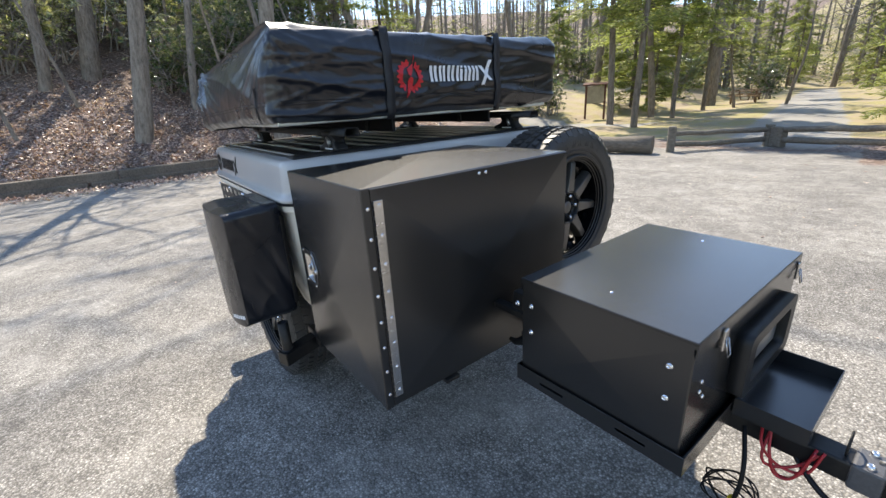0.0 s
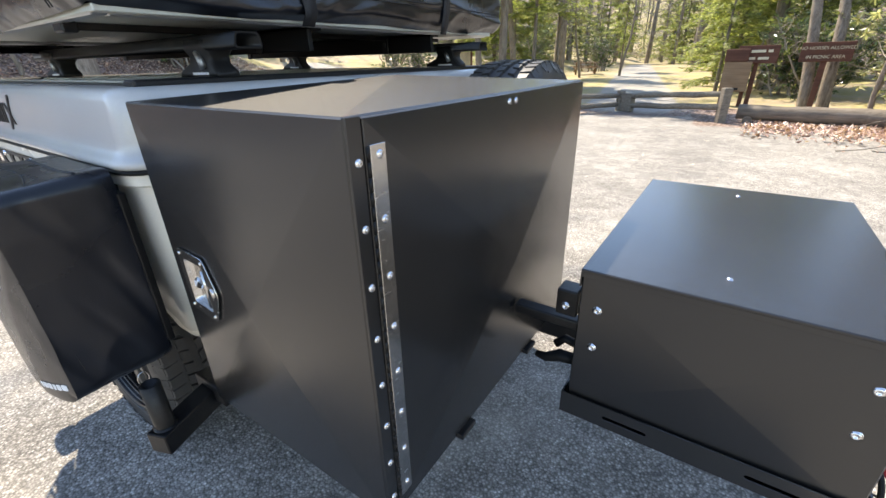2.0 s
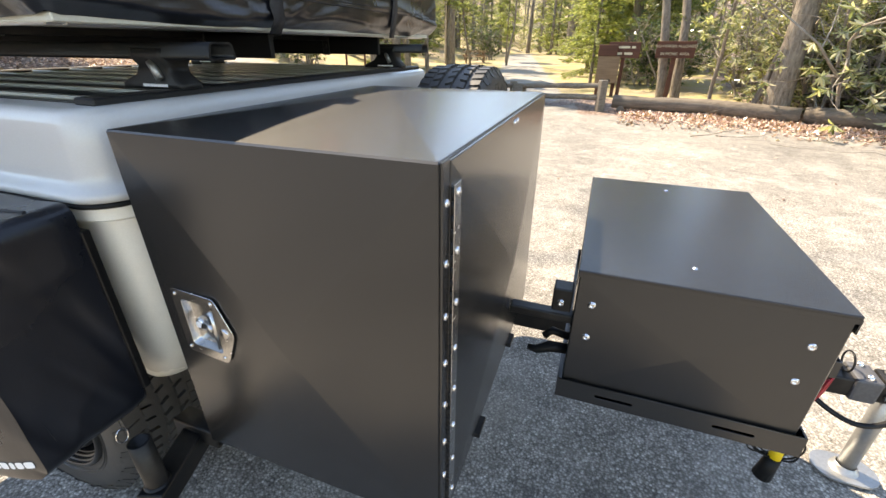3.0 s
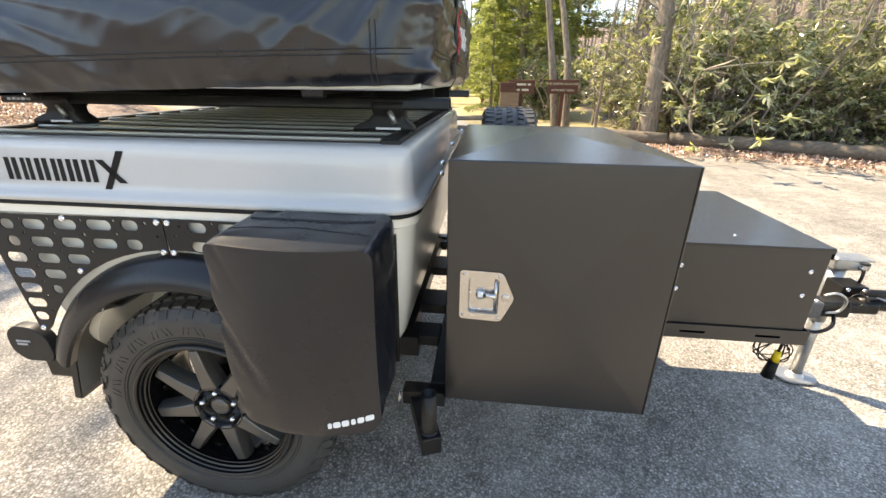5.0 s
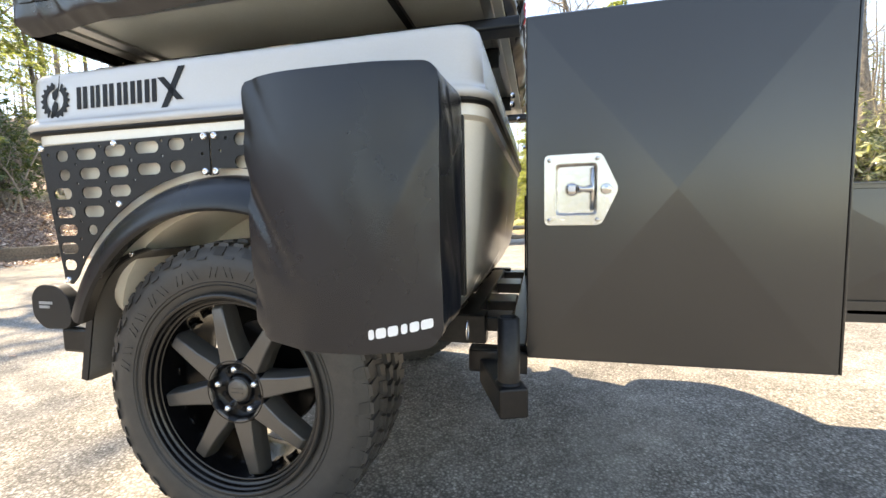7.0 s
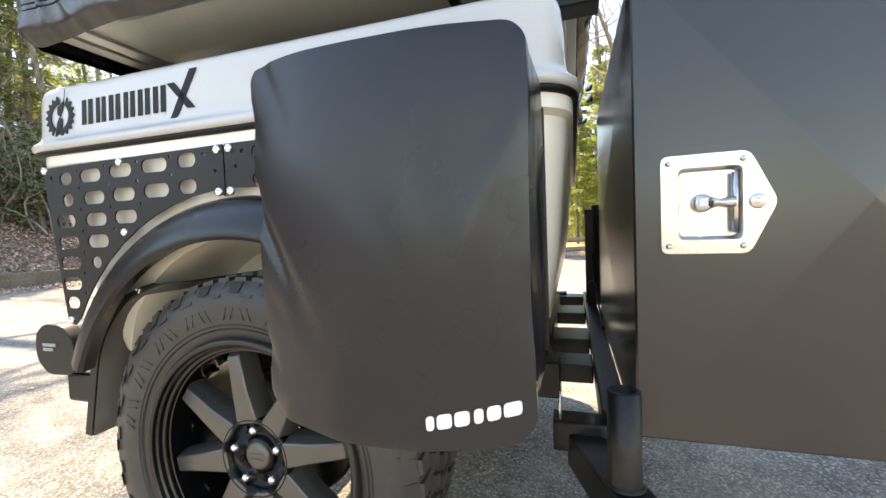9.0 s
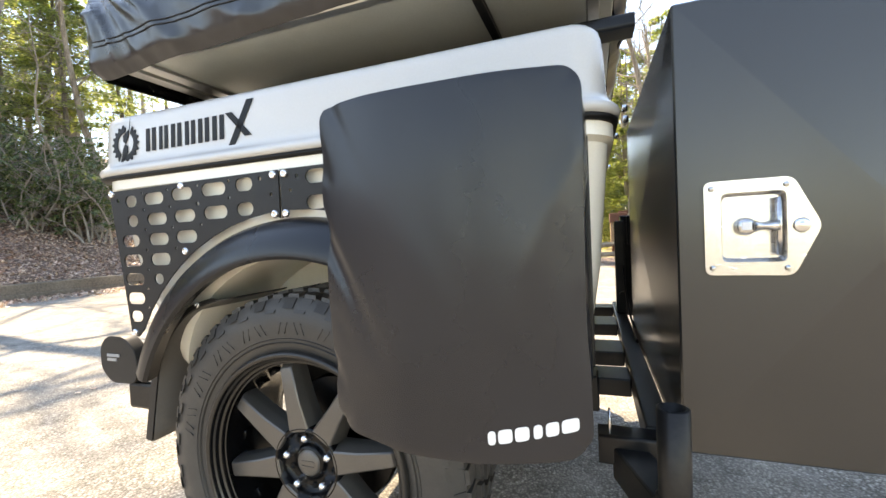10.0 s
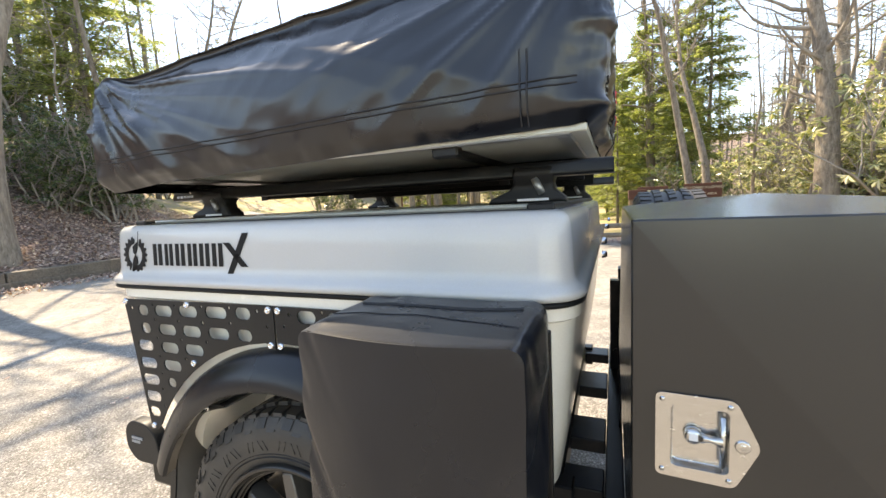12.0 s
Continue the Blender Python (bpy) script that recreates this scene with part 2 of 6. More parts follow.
def ground_material():
    m, nt, p = nodes_of("car_park_and_forest_floor")
    v = coords(nt)

    def attr(n):
        a = nt.nodes.new("ShaderNodeAttribute")
        a.attribute_name = n
        return a.outputs["Fac"]

    # aged asphalt with pale exposed stones
    cell = add(nt, "ShaderNodeTexVoronoi", Scale=108.0)
    nt.links.new(v, cell.inputs["Vector"])
    cell2 = add(nt, "ShaderNodeTexVoronoi", Scale=300.0)
    nt.links.new(v, cell2.inputs["Vector"])
    stone = ramp(nt, cell.outputs["Color"], [(0.1, (0.11, 0.107, 0.102)), (0.45, (0.22, 0.213, 0.204)), (0.75, (0.34, 0.33, 0.315)), (1.0, (0.62, 0.61, 0.59))])
    fines = ramp(nt, cell2.outputs["Color"], [(0.2, (0.12, 0.115, 0.105)), (0.8, (0.31, 0.30, 0.285))])
    base = mixc(nt, 0.3, stone, fines)
    gap = ramp(nt, cell.outputs["Distance"], [(0.25, (1, 1, 1)), (0.66, (0.48, 0.47, 0.46))])
    base = mixc(nt, 1.0, base, gap, "MULTIPLY")
    stain = noise_tex(nt, v, 0.55, 7, 0.65)
    base = mixc(nt, 1.0, base, ramp(nt, stain, [(0.3, (0.68, 0.67, 0.66)), (0.62, (1.18, 1.16, 1.12))]), "MULTIPLY")
    silt = ramp(nt, noise_tex(nt, v, 1.3, 8, 0.7), [(0.48, (0, 0, 0)), (0.72, (0.42, 0.42, 0.42))])
    base = mixc(nt, silt, base, (0.36, 0.345, 0.32))
    grit = ramp(nt, noise_tex(nt, v, 7.0, 6, 0.7), [(0.36, (0.74, 0.73, 0.72)), (0.6, (1.08, 1.07, 1.06))])
    base = mixc(nt, 1.0, base, grit, "MULTIPLY")
    # leaf litter and soil
    chips = add(nt, "ShaderNodeTexVoronoi", Scale=22.0)
    nt.links.new(v, chips.inputs["Vector"])
    litter = ramp(nt, chips.outputs["Color"], [(0.1, (0.06, 0.036, 0.028)), (0.45, (0.16, 0.105, 0.08)), (0.75, (0.30, 0.215, 0.175)), (1.0, (0.50, 0.41, 0.35))])
    litter = mixc(nt, ramp(nt, noise_tex(nt, v, 1.1, 6), [(0.45, (0, 0, 0)), (0.75, (0.6, 0.6, 0.6))]), litter, (0.09, 0.065, 0.045))
    # winter grass
    blades = noise_tex(nt, v, 45, 4, 0.7)
    grass = ramp(nt, blades, [(0.3, (0.17, 0.15, 0.055)), (0.55, (0.34, 0.29, 0.115)), (0.8, (0.50, 0.43, 0.21))])
    grass = mixc(nt, ramp(nt, noise_tex(nt, v, 0.6, 5), [(0.40, (0, 0, 0)), (0.58, (0.85, 0.85, 0.85))]), grass, (0.33, 0.255, 0.18))
    road = mixc(nt, 0.5, (0.36, 0.33, 0.285), fines)
    edge = mathn(nt, "MULTIPLY", mathn(nt, "SUBTRACT", noise_tex(nt, v, 2.6, 7, 0.7), 0.5), 0.9)

    def zone(n):
        return ramp(nt, mathn(nt, "ADD", attr(n), edge), [(0.42, (0, 0, 0)), (0.58, (1, 1, 1))])

    base = mixc(nt, 1.0, base, (1.36, 1.35, 1.33), "MULTIPLY")
    c = mixc(nt, zone("leaf"), base, litter)
    c = mixc(nt, zone("grass"), c, grass)
    c = mixc(nt, zone("road"), c, road)
    nt.links.new(c, p.inputs["Base Color"])
    p.inputs["Roughness"].default_value = 0.88
    h = mathn(nt, "ADD", mathn(nt, "MULTIPLY", cell.outputs["Distance"], -0.6), mathn(nt, "MULTIPLY", chips.outputs["Distance"], attr("leaf")))
    bump(nt, p, h, 0.8, 0.007)
    return m


M_GROUND = ground_material()


# ---- mesh helpers ----
def data_of(name, bm, material, smooth=False):
    me = bpy.data.meshes.new(name)
    bm.to_mesh(me)
    bm.free()
    for mt in (material if isinstance(material, (list, tuple)) else [material]):
        me.materials.append(mt)
    if smooth:
        me.shade_smooth()
    return me


def part(name, bm, material, parent, label="", smooth=False):
    """One mesh object under a thing or under a part; its coordinates are those of its parent."""
    ob = new(name, data_of(name, bm, material, smooth) if isinstance(bm, bmesh.types.BMesh) else bm)
    ob.parent = parent
    if label:
        ob["label"] = label
    return ob


def thing(name, label, category, at=(0, 0, 0), group="", kind=""):
    ob = new(name)
    ob.location = at
    return tagged(ob, label, category, group, kind)


def again(ob, m):
    """One more part on the same mesh, under the same parent."""
    o = ob.copy()
    scene.collection.objects.link(o)
    o.matrix_basis = m
    return o


def sharp(me, angle=35):
    me.shade_smooth()
    me.set_sharp_from_angle(angle=radians(angle))
    return me


def box(x0, x1, y0, y1, z0, z1, bevel=0.0, seg=2, bm=None):
    b = bmesh.new()
    bmesh.ops.create_cube(b, size=1)
    for v in b.verts:
        v.co = Vector((x0 + (v.co.x + 0.5) * (x1 - x0), y0 + (v.co.y + 0.5) * (y1 - y0), z0 + (v.co.z + 0.5) * (z1 - z0)))
    if bevel:
        bmesh.ops.bevel(b, geom=b.edges[:], offset=bevel, segments=seg, affect="EDGES", profile=0.5, clamp_overlap=True)
    return merge(bm, b)


def merge(bm, b):
    if bm is None:
        return b
    tmp = bpy.data.meshes.new("tmp")
    b.to_mesh(tmp)
    b.free()
    bm.from_mesh(tmp)
    bpy.data.meshes.remove(tmp)
    return bm


def moved(bm, m):
    bmesh.ops.transform(bm, matrix=m, verts=bm.verts[:])
    return bm


def tube(points, radius, seg=10, cap=True, bm=None, closed=False):
    """A round bar along points; radius may be one for each point."""
    b = bmesh.new() if bm is None else bm
    pts = [Vector(p) for p in points]
    rs = radius if isinstance(radius, (list, tuple)) else [radius] * len(pts)
    rings, side = [], None
    for i, p in enumerate(pts):
        a, c = (pts[i - 1], pts[(i + 1) % len(pts)]) if closed else (pts[max(i - 1, 0)], pts[min(i + 1, len(pts) - 1)])
        d = (c - a).normalized()
        if side is None:
            side = d.orthogonal().normalized()
        side = (side - d * side.dot(d)).normalized()
        up = d.cross(side)
        rings.append([b.verts.new(p + (side * math.cos(k * math.tau / seg) + up * math.sin(k * math.tau / seg)) * rs[i]) for k in range(seg)])
    for i in range(len(rings) - (0 if closed else 1)):
        r0, r1 = rings[i], rings[(i + 1) % len(rings)]
        for k in range(seg):
            f = b.faces.new((r0[k], r0[(k + 1) % seg], r1[(k + 1) % seg], r1[k]))
            f.smooth = True
    if cap and not closed:
        b.faces.new(rings[0][::-1])
        b.faces.new(rings[-1])
    return b


def flowing(points, n=6):
    """More points along a smooth line through those given."""
    p = [Vector(q) for q in points]
    p = [p[0] * 2 - p[1]] + p + [p[-1] * 2 - p[-2]]
    out = []
    for a, b0, c, d in zip(p, p[1:], p[2:], p[3:]):
        for k in range(n):
            t = k / n
            out.append(0.5 * (2 * b0 + (c - a) * t + (2 * a - 5 * b0 + 4 * c - d) * t * t + (3 * b0 - a - 3 * c + d) * t ** 3))
    return out + [p[-2]]


def lathe(profile, seg=64, bm=None, closed=False):
    """Turns (radius, y) pairs round the y axis."""
    b = bmesh.new() if bm is None else bm
    rings = [[b.verts.new((r * math.cos(k * math.tau / seg), y, r * math.sin(k * math.tau / seg))) for k in range(seg)] for r, y in profile]
    for i in range(len(rings) - (0 if closed else 1)):
        r0, r1 = rings[i], rings[(i + 1) % len(rings)]
        for k in range(seg):
            b.faces.new((r0[k], r1[k], r1[(k + 1) % seg], r0[(k + 1) % seg])).smooth = True
    return b


def plate(outer, holes, thick, bevel=0.0):
    """A flat sheet in the xz plane with real holes; it faces -y and is thick towards +y."""
    cu = bpy.data.curves.new("tmp", "CURVE")
    cu.dimensions, cu.fill_mode, cu.extrude, cu.bevel_depth = "2D", "BOTH", thick / 2, bevel
    for ring in [outer, *holes]:
        sp = cu.splines.new("POLY")
        sp.points.add(len(ring) - 1)
        for q, (x, z) in zip(sp.points, ring):
            q.co = (x, z, 0, 1)
        sp.use_cyclic_u = True
    ob = bpy.data.objects.new("tmp", cu)
    me = bpy.data.meshes.new_from_object(ob)
    b = bmesh.new()
    b.from_mesh(me)
    bpy.data.objects.remove(ob)
    bpy.data.curves.remove(cu)
    bpy.data.meshes.remove(me)
    bmesh.ops.remove_doubles(b, verts=b.verts[:], dist=1e-5)
    return moved(b, pose(0, thick / 2, 0, 90))


def oval(cx, cz, w, h, n=5):
    """A slot with round ends, w wide and h high."""
    r, k = min(w, h) / 2, []
    ax, az = max(w / 2 - r, 0), max(h / 2 - r, 0)
    for qx, qz, a0 in ((ax, az, 0), (-ax, az, 90), (-ax, -az, 180), (ax, -az, 270)):
        for i in range(n):
            a = radians(a0 + 90 * i / (n - 1))
            q = (cx + qx + r * math.cos(a), cz + qz + r * math.sin(a))
            if not k or math.dist(k[-1], q) > 1e-4:
                k.append(q)
    return k if math.dist(k[0], k[-1]) > 1e-4 else k[:-1]


def round_poly(pts, r, n=4):
    """The corners of a polygon rounded."""
    out = []
    for i, p in enumerate(pts):
        p, a, c = Vector(p), Vector(pts[i - 1]), Vector(pts[(i + 1) % len(pts)])
        da, dc = (a - p), (c - p)
        ra, rc = min(r, da.length / 2.1), min(r, dc.length / 2.1)
        s, e = p + da.normalized() * ra, p + dc.normalized() * rc
        for k in range(n + 1):
            t = k / n
            out.append(tuple((1 - t) ** 2 * s + 2 * t * (1 - t) * p + t * t * e))
    return out


def soft_box(x0, x1, y0, y1, z0, z1, r, nx, ny, nz, shape=None, bottom=True):
    """A finely divided box with rounded edges; shape(v, n) may move each point."""
    lo, hi, n = Vector((x0, y0, z0)), Vector((x1, y1, z1)), (nx, ny, nz)
    b, seen = bmesh.new(), {}

    def vert(key):
        if key not in seen:
            p = Vector([lo[i] + (hi[i] - lo[i]) * key[i] / n[i] for i in range(3)])
            q = Vector([min(max(p[i], lo[i] + r), hi[i] - r) for i in range(3)])
            d = p - q
            nn = d.normalized() if d.length > 1e-9 else Vector((0, 0, 1))
            p = q + nn * r
            seen[key] = b.verts.new(shape(p, nn) if shape else p)
        return seen[key]

    for ax in range(3):
        u, w = (ax + 1) % 3, (ax + 2) % 3
        for end in (0, n[ax]):
            if ax == 2 and end == 0 and not bottom:
                continue
            for i in range(n[u]):
                for j in range(n[w]):
                    ks = []
                    for di, dj in ((0, 0), (1, 0), (1, 1), (0, 1)):
                        k = [0, 0, 0]
                        k[ax], k[u], k[w] = end, i + di, j + dj
                        ks.append(vert(tuple(k)))
                    b.faces.new(ks if end else ks[::-1]).smooth = True
    return b


def bolt_head(r, h, seg=12):
    """A domed head with a socket, its axis on -y."""
    return lathe([(0.0005, -h * 0.55), (r * 0.42, -h * 0.55), (r * 0.45, -h), (r * 0.75, -h * 0.95), (r * 0.95, -h * 0.6), (r, 0.0)], seg)


def cut_out(ob, cutter):
    """Takes the shape of a bmesh out of an object's mesh."""
    tool = new("tmp_cut", data_of("tmp_cut", cutter, ob.data.materials[0]))
    md = ob.modifiers.new("cut", "BOOLEAN")
    md.object, md.operation, md.solver = tool, "DIFFERENCE", "EXACT"
    bpy.context.view_layer.update()
    ob_data = bpy.data.meshes.new_from_object(ob.evaluated_get(bpy.context.evaluated_depsgraph_get()))
    ob.modifiers.remove(md)
    ob.data = ob_data
    bpy.data.objects.remove(tool)


def facing(axis):
    """Turns a part made to face -y so that it faces the axis named."""
    return {"-y": Matrix(), "+x": pose(0, 0, 0, 0, 0, 90), "+y": pose(0, 0, 0, 0, 0, 180), "+z": pose(0, 0, 0, -90), "-x": pose(0, 0, 0, 0, 0, -90)}[axis]


# ---- the ground ----
KERB_X = -10.7
LOG_LINE = [(-14, 12.5), (-3.4, 9.0), (1.8, 9.95), (3.8, 9.8), (5.6, 9.15), (7.5, 8.3), (9.2, 7.3), (14.0, 4.0), (20.0, -2.0)]


def log_y(x):
    return float(np.interp(x, [p[0] for p in LOG_LINE], [p[1] for p in LOG_LINE]))


def smooth(a, b, t):
    t = min(max((t - a) / (b - a), 0.0), 1.0)
    return t * t * (3 - 2 * t)


def height(x, y):
    d = KERB_X - 0.15 - x
    bank = 0.0
    if d > 0:
        rise = 0.22 * smooth(0, 0.3, d) + 0.40 * d if d < 12 else 5.02 + 0.32 * (d - 12)
        bank = rise * (1 - 0.55 * smooth(4, 15, y)) * (1 - 0.5 * smooth(-10, -30, y))
    back = 0.010 * min(max(y - log_y(x), 0.0), 60.0)
    back += 17.0 * smooth(72, 150, y) + 13.0 * smooth(26, 95, x) * smooth(-10, 12, y)
    out = d > 0 or y > log_y(x) + 0.2
    rough = 0.10 * noise.noise((x * 0.45, y * 0.45, 0.0)) + 0.03 * noise.noise((x * 1.7, y * 1.7, 3.0)) if out else 0.006 * noise.noise((x * 0.6, y * 0.6, 0))
    return bank + back + (rough * smooth(0, 1.2, max(d, y - log_y(x) - 0.2)) if out else rough)


def axis_steps(a, b, step, far):
    mid = list(np.arange(a, b + step / 2, step))
    s, lo, hi = step, [], []
    p, q = a, b
    while q < far:
        s *= 1.22
        p, q = p - s, q + s
        lo.append(p)
        hi.append(q)
    return lo[::-1] + mid + hi


def build_ground():
    xs, ys = axis_steps(-22, 14, 0.3, 900), axis_steps(-12, 26, 0.3, 900)
    verts, leaf, grass, road = [], [], [], []
    for y in ys:
        for x in xs:
            verts.append((x, y, height(x, y)))
            d, ly = KERB_X - x, y - log_y(x)
            lf = smooth(-0.7, 0.2, d) + (smooth(-1.7, 0.0, ly) if x > 1.0 else smooth(0.3, 1.2, ly))
            leaf.append(min(lf, 1.0) if x > 1.0 or d > -1 else min(lf, 0.55))
            # the park beyond the rails: grass with a track through it
            rx = -0.6 - 0.19 * (y - 11)
            on_road = (1 - smooth(0.7, 1.9, abs(x - rx))) * smooth(9, 13, y) * (1 - smooth(50, 62, y))
            side = 1 - smooth(0.8, 1.8, abs(y - 16.0 - 0.16 * (x + 9))) if x < -6.5 and x > -18 else 0.0
            gr = smooth(1.0, 3.0, ly) * (1 - 0.75 * smooth(2.0, 5.0, x - 0.1 * y)) * smooth(9, 13, y) if d < 3 else 0.92 * smooth(7, 10, y) * (1 - smooth(12, 18, d))
            grass.append(gr)
            road.append(max(on_road, side * 0.9))
    w = len(xs)
    faces = [(j * w + i, j * w + i + 1, (j + 1) * w + i + 1, (j + 1) * w + i) for j in range(len(ys) - 1) for i in range(w - 1)]
    me = bpy.data.meshes.new("ground")
    me.from_pydata(verts, [], faces)
    for n, vals in (("leaf", leaf), ("grass", grass), ("road", road)):
        me.attributes.new(n, "FLOAT", "POINT").data.foreach_set("value", vals)
    me.materials.append(M_GROUND)
    me.shade_smooth()
    tagged(new("ground", me), "pale worn asphalt car park running into leaf litter and winter grass", "ground", kind="structure")


build_ground()


# ---- wheels ----
TYRE_R = 0.412


def build_wheel_parts(parent):
    """Tyre, rim, nuts and cap about the parent's origin; the outer face looks to -y."""
    rng = random.Random(5)
    tyre = lathe([(0.262, 0.118), (0.285, 0.132), (0.335, 0.140), (0.378, 0.134), (0.398, 0.118), (0.4025, 0.09), (0.401, 0.0), (0.4025, -0.09),
                  (0.398, -0.118), (0.378, -0.134), (0.335, -0.140), (0.300, -0.134), (0.285, -0.130), (0.270, -0.124), (0.262, -0.112)], 96)
    carcass, tyre = tyre, bmesh.new()
    # tread blocks in five bands, the shoulder lugs running onto the sidewall
    n = 56
    for k in range(n):
        a0 = k * math.tau / n
        for band, (yc, wy, skew) in enumerate(((-0.098, 0.046, 0.3), (-0.052, 0.032, -0.5), (0.0, 0.030, 0.6), (0.052, 0.032, 0.5), (0.098, 0.046, -0.3))):
            a = a0 + (0.5 if band % 2 else 0.0) * math.tau / n
            half = math.tau / n * (0.36 if band in (0, 4) else 0.39)
            ring = []
            for rr, sh in ((0.393 if band in (0, 4) else 0.396, 1.0), (TYRE_R - (0.006 if band in (0, 4) else 0.0), 0.86)):
                for da, dy in ((-1, -1), (1, -1), (1, 1), (-1, 1)):
                    y = yc + dy * wy / 2 * sh
                    ang = a + da * half * sh + skew * (y - yc) * 1.4
                    ring.append(tyre.verts.new((rr * math.cos(ang), y, rr * math.sin(ang))))
            for q in ((4, 5, 6, 7), (0, 1, 5, 4), (1, 2, 6, 5), (2, 3, 7, 6), (3, 0, 4, 7)):
                tyre.faces.new([ring[i] for i in q])
        # sidewall lugs, long and short in turn
        for sgn in (-1, 1):
            r_in = 0.366 if k % 2 else 0.376
            half = math.tau / n * 0.33
            ring = []
            for r, y in ((r_in, 0.1365), (0.397, 0.1195)):
                for da in (-1, 1):
                    for lift in (0.0, 0.0025):
                        ang = a0 + da * half + (0.03 if r < 0.37 else 0)
                        ring.append(tyre.verts.new((r * math.cos(ang), sgn * (y + lift), r * math.sin(ang))))
            for q in ((1, 3, 7, 5), (0, 1, 5, 4), (2, 6, 7, 3), (0, 2, 3, 1), (4, 5, 7, 6)):
                tyre.faces.new([ring[i] for i in q])
    # raised moulded marks on the sidewall
    for k in range(11):
        ang = radians(75 + k * 9.5)
        for da, wid in ((-0.03, 0.012), (0.022, 0.010)):
            ring = []
            for r in (0.318, 0.344):
                for s in (-1, 1):
                    for lift in (0.0, 0.002):
                        t = ang + da + s * wid * 0.5 + (0.03 if r > 0.33 else 0) * (1 if k % 2 else -1)
                        ring.append(tyre.verts.new((r * math.cos(t), -(0.1385 + lift), r * math.sin(t))))
            for q in ((1, 3, 7, 5), (0, 1, 5, 4), (2, 6, 7, 3), (0, 2, 3, 1), (4, 5, 7, 6)):
                tyre.faces.new([ring[i] for i in q])
    for r in (0.306, 0.297):
        lathe([(r - 0.002, -0.1335), (r, -0.1375), (r + 0.002, -0.1335)], 96, tyre)
    for b in (tyre, carcass):
        bmesh.ops.recalc_face_normals(b, faces=b.faces[:])
    wheel = part("tyre", carcass, M_RUBBER, parent, "chunky all-terrain tyre, dusty")
    sharp(wheel.data, 40)
    tread = tagged(part("tread", tyre, M_RUBBER, wheel), kind="stuff")
    sharp(tread.data, 40)

    rim = lathe([(0.276, -0.120), (0.274, -0.136), (0.268, -0.141), (0.262, -0.138), (0.260, -0.130), (0.255, -0.128), (0.253, -0.119), (0.247, -0.116), (0.245, -0.100), (0.238, -0.060),
                 (0.243, 0.06), (0.252, 0.10), (0.268, 0.122)], 96)
    # pads cast round the inside of the barrel
    for k in range(28):
        a = radians(6 + 360 * k / 28)
        merge(rim, moved(box(-0.012, 0.012, -0.062, -0.036, 0.226, 0.238, 0.002, 1), Matrix.Rotation(a, 4, "Y")))
    # the brake backing disc deep inside
    lathe([(0.02, 0.03), (0.165, 0.03), (0.17, 0.045)], 48, rim)
    bmesh.ops.recalc_face_normals(rim, faces=rim.faces[:])
    r_ob = part("rim", rim, M_RIMDARK, wheel, "gloss black wheel barrel")
    sharp(r_ob.data, 40)

    lip = lathe([(0.2765, -0.126), (0.2755, -0.1385), (0.270, -0.1425), (0.2635, -0.1395), (0.2612, -0.1315), (0.2562, -0.1295), (0.2545, -0.1205), (0.2480, -0.1175)], 96)
    lathe([(0.2462, -0.108), (0.2440, -0.1105), (0.2418, -0.108)], 96, lip)
    bmesh.ops.recalc_face_normals(lip, faces=lip.faces[:])
    part("rim_lip", lip, M_LIP, r_ob, "stepped satin black rim lip", True)

    spoke = bmesh.new()
    ring = []
    for r, hw, y0, y1 in ((0.078, 0.032, -0.107, -0.050), (0.150, 0.0235, -0.109, -0.055), (0.231, 0.0190, -0.106, -0.055), (0.241, 0.0188, -0.092, -0.048), (0.248, 0.020, -0.060, -0.030)):
        ring.append([spoke.verts.new(q) for q in ((r, y0, -hw * 0.86), (r, y0, hw * 0.86), (r, (y0 + y1) / 2, hw * 1.16), (r, y1, hw * 1.2), (r, y1, -hw * 1.2), (r, (y0 + y1) / 2, -hw * 1.16))])
    for r0, r1 in zip(ring, ring[1:]):
        for k in range(6):
            spoke.faces.new((r0[k], r0[(k + 1) % 6], r1[(k + 1) % 6], r1[k]))
    spoke.faces.new(ring[0][::-1])
    spoke.faces.new(ring[-1])
    bmesh.ops.recalc_face_normals(spoke, faces=spoke.faces[:])
    bmesh.ops.bevel(spoke, geom=spoke.edges[:], offset=0.0025, segments=1, affect="EDGES")
    first = part("spoke", spoke, M_RIM, wheel, "satin black tapered spoke")
    sharp(first.data, 30)
    first.matrix_basis = pose(0, 0, 0, 0, -11, 0)
    for k in range(1, 8):
        again(first, pose(0, 0, 0, 0, -11 - 45 * k, 0))

    hub = lathe([(0.0005, -0.094), (0.036, -0.094), (0.040, -0.090), (0.041, -0.083), (0.046, -0.080), (0.072, -0.081), (0.077, -0.090), (0.081, -0.106), (0.087, -0.108), (0.091, -0.102), (0.094, -0.06)], 48)
    for k in range(10):
        a = radians(20 + 36 * k)
        if k % 2:
            moved_b = lathe([(0.007, -0.080), (0.007, -0.084), (0.0040, -0.084), (0.0040, -0.076)], 10)
            merge(hub, moved(moved_b, Matrix.Translation((0.060 * math.cos(a), 0, 0.060 * math.sin(a)))))
    part("hub_plate", hub, M_RIMDARK, wheel, "gloss black hub plate", True)
    cap = lathe([(0.0005, -0.0995), (0.026, -0.0990), (0.031, -0.096), (0.032, -0.092)], 32)
    for zz in (-0.008, 0.004):
        box(-0.018, 0.018, -0.1008, -0.099, zz, zz + 0.003, bm=cap)
    part("centre_cap", cap, M_RIM, wheel)
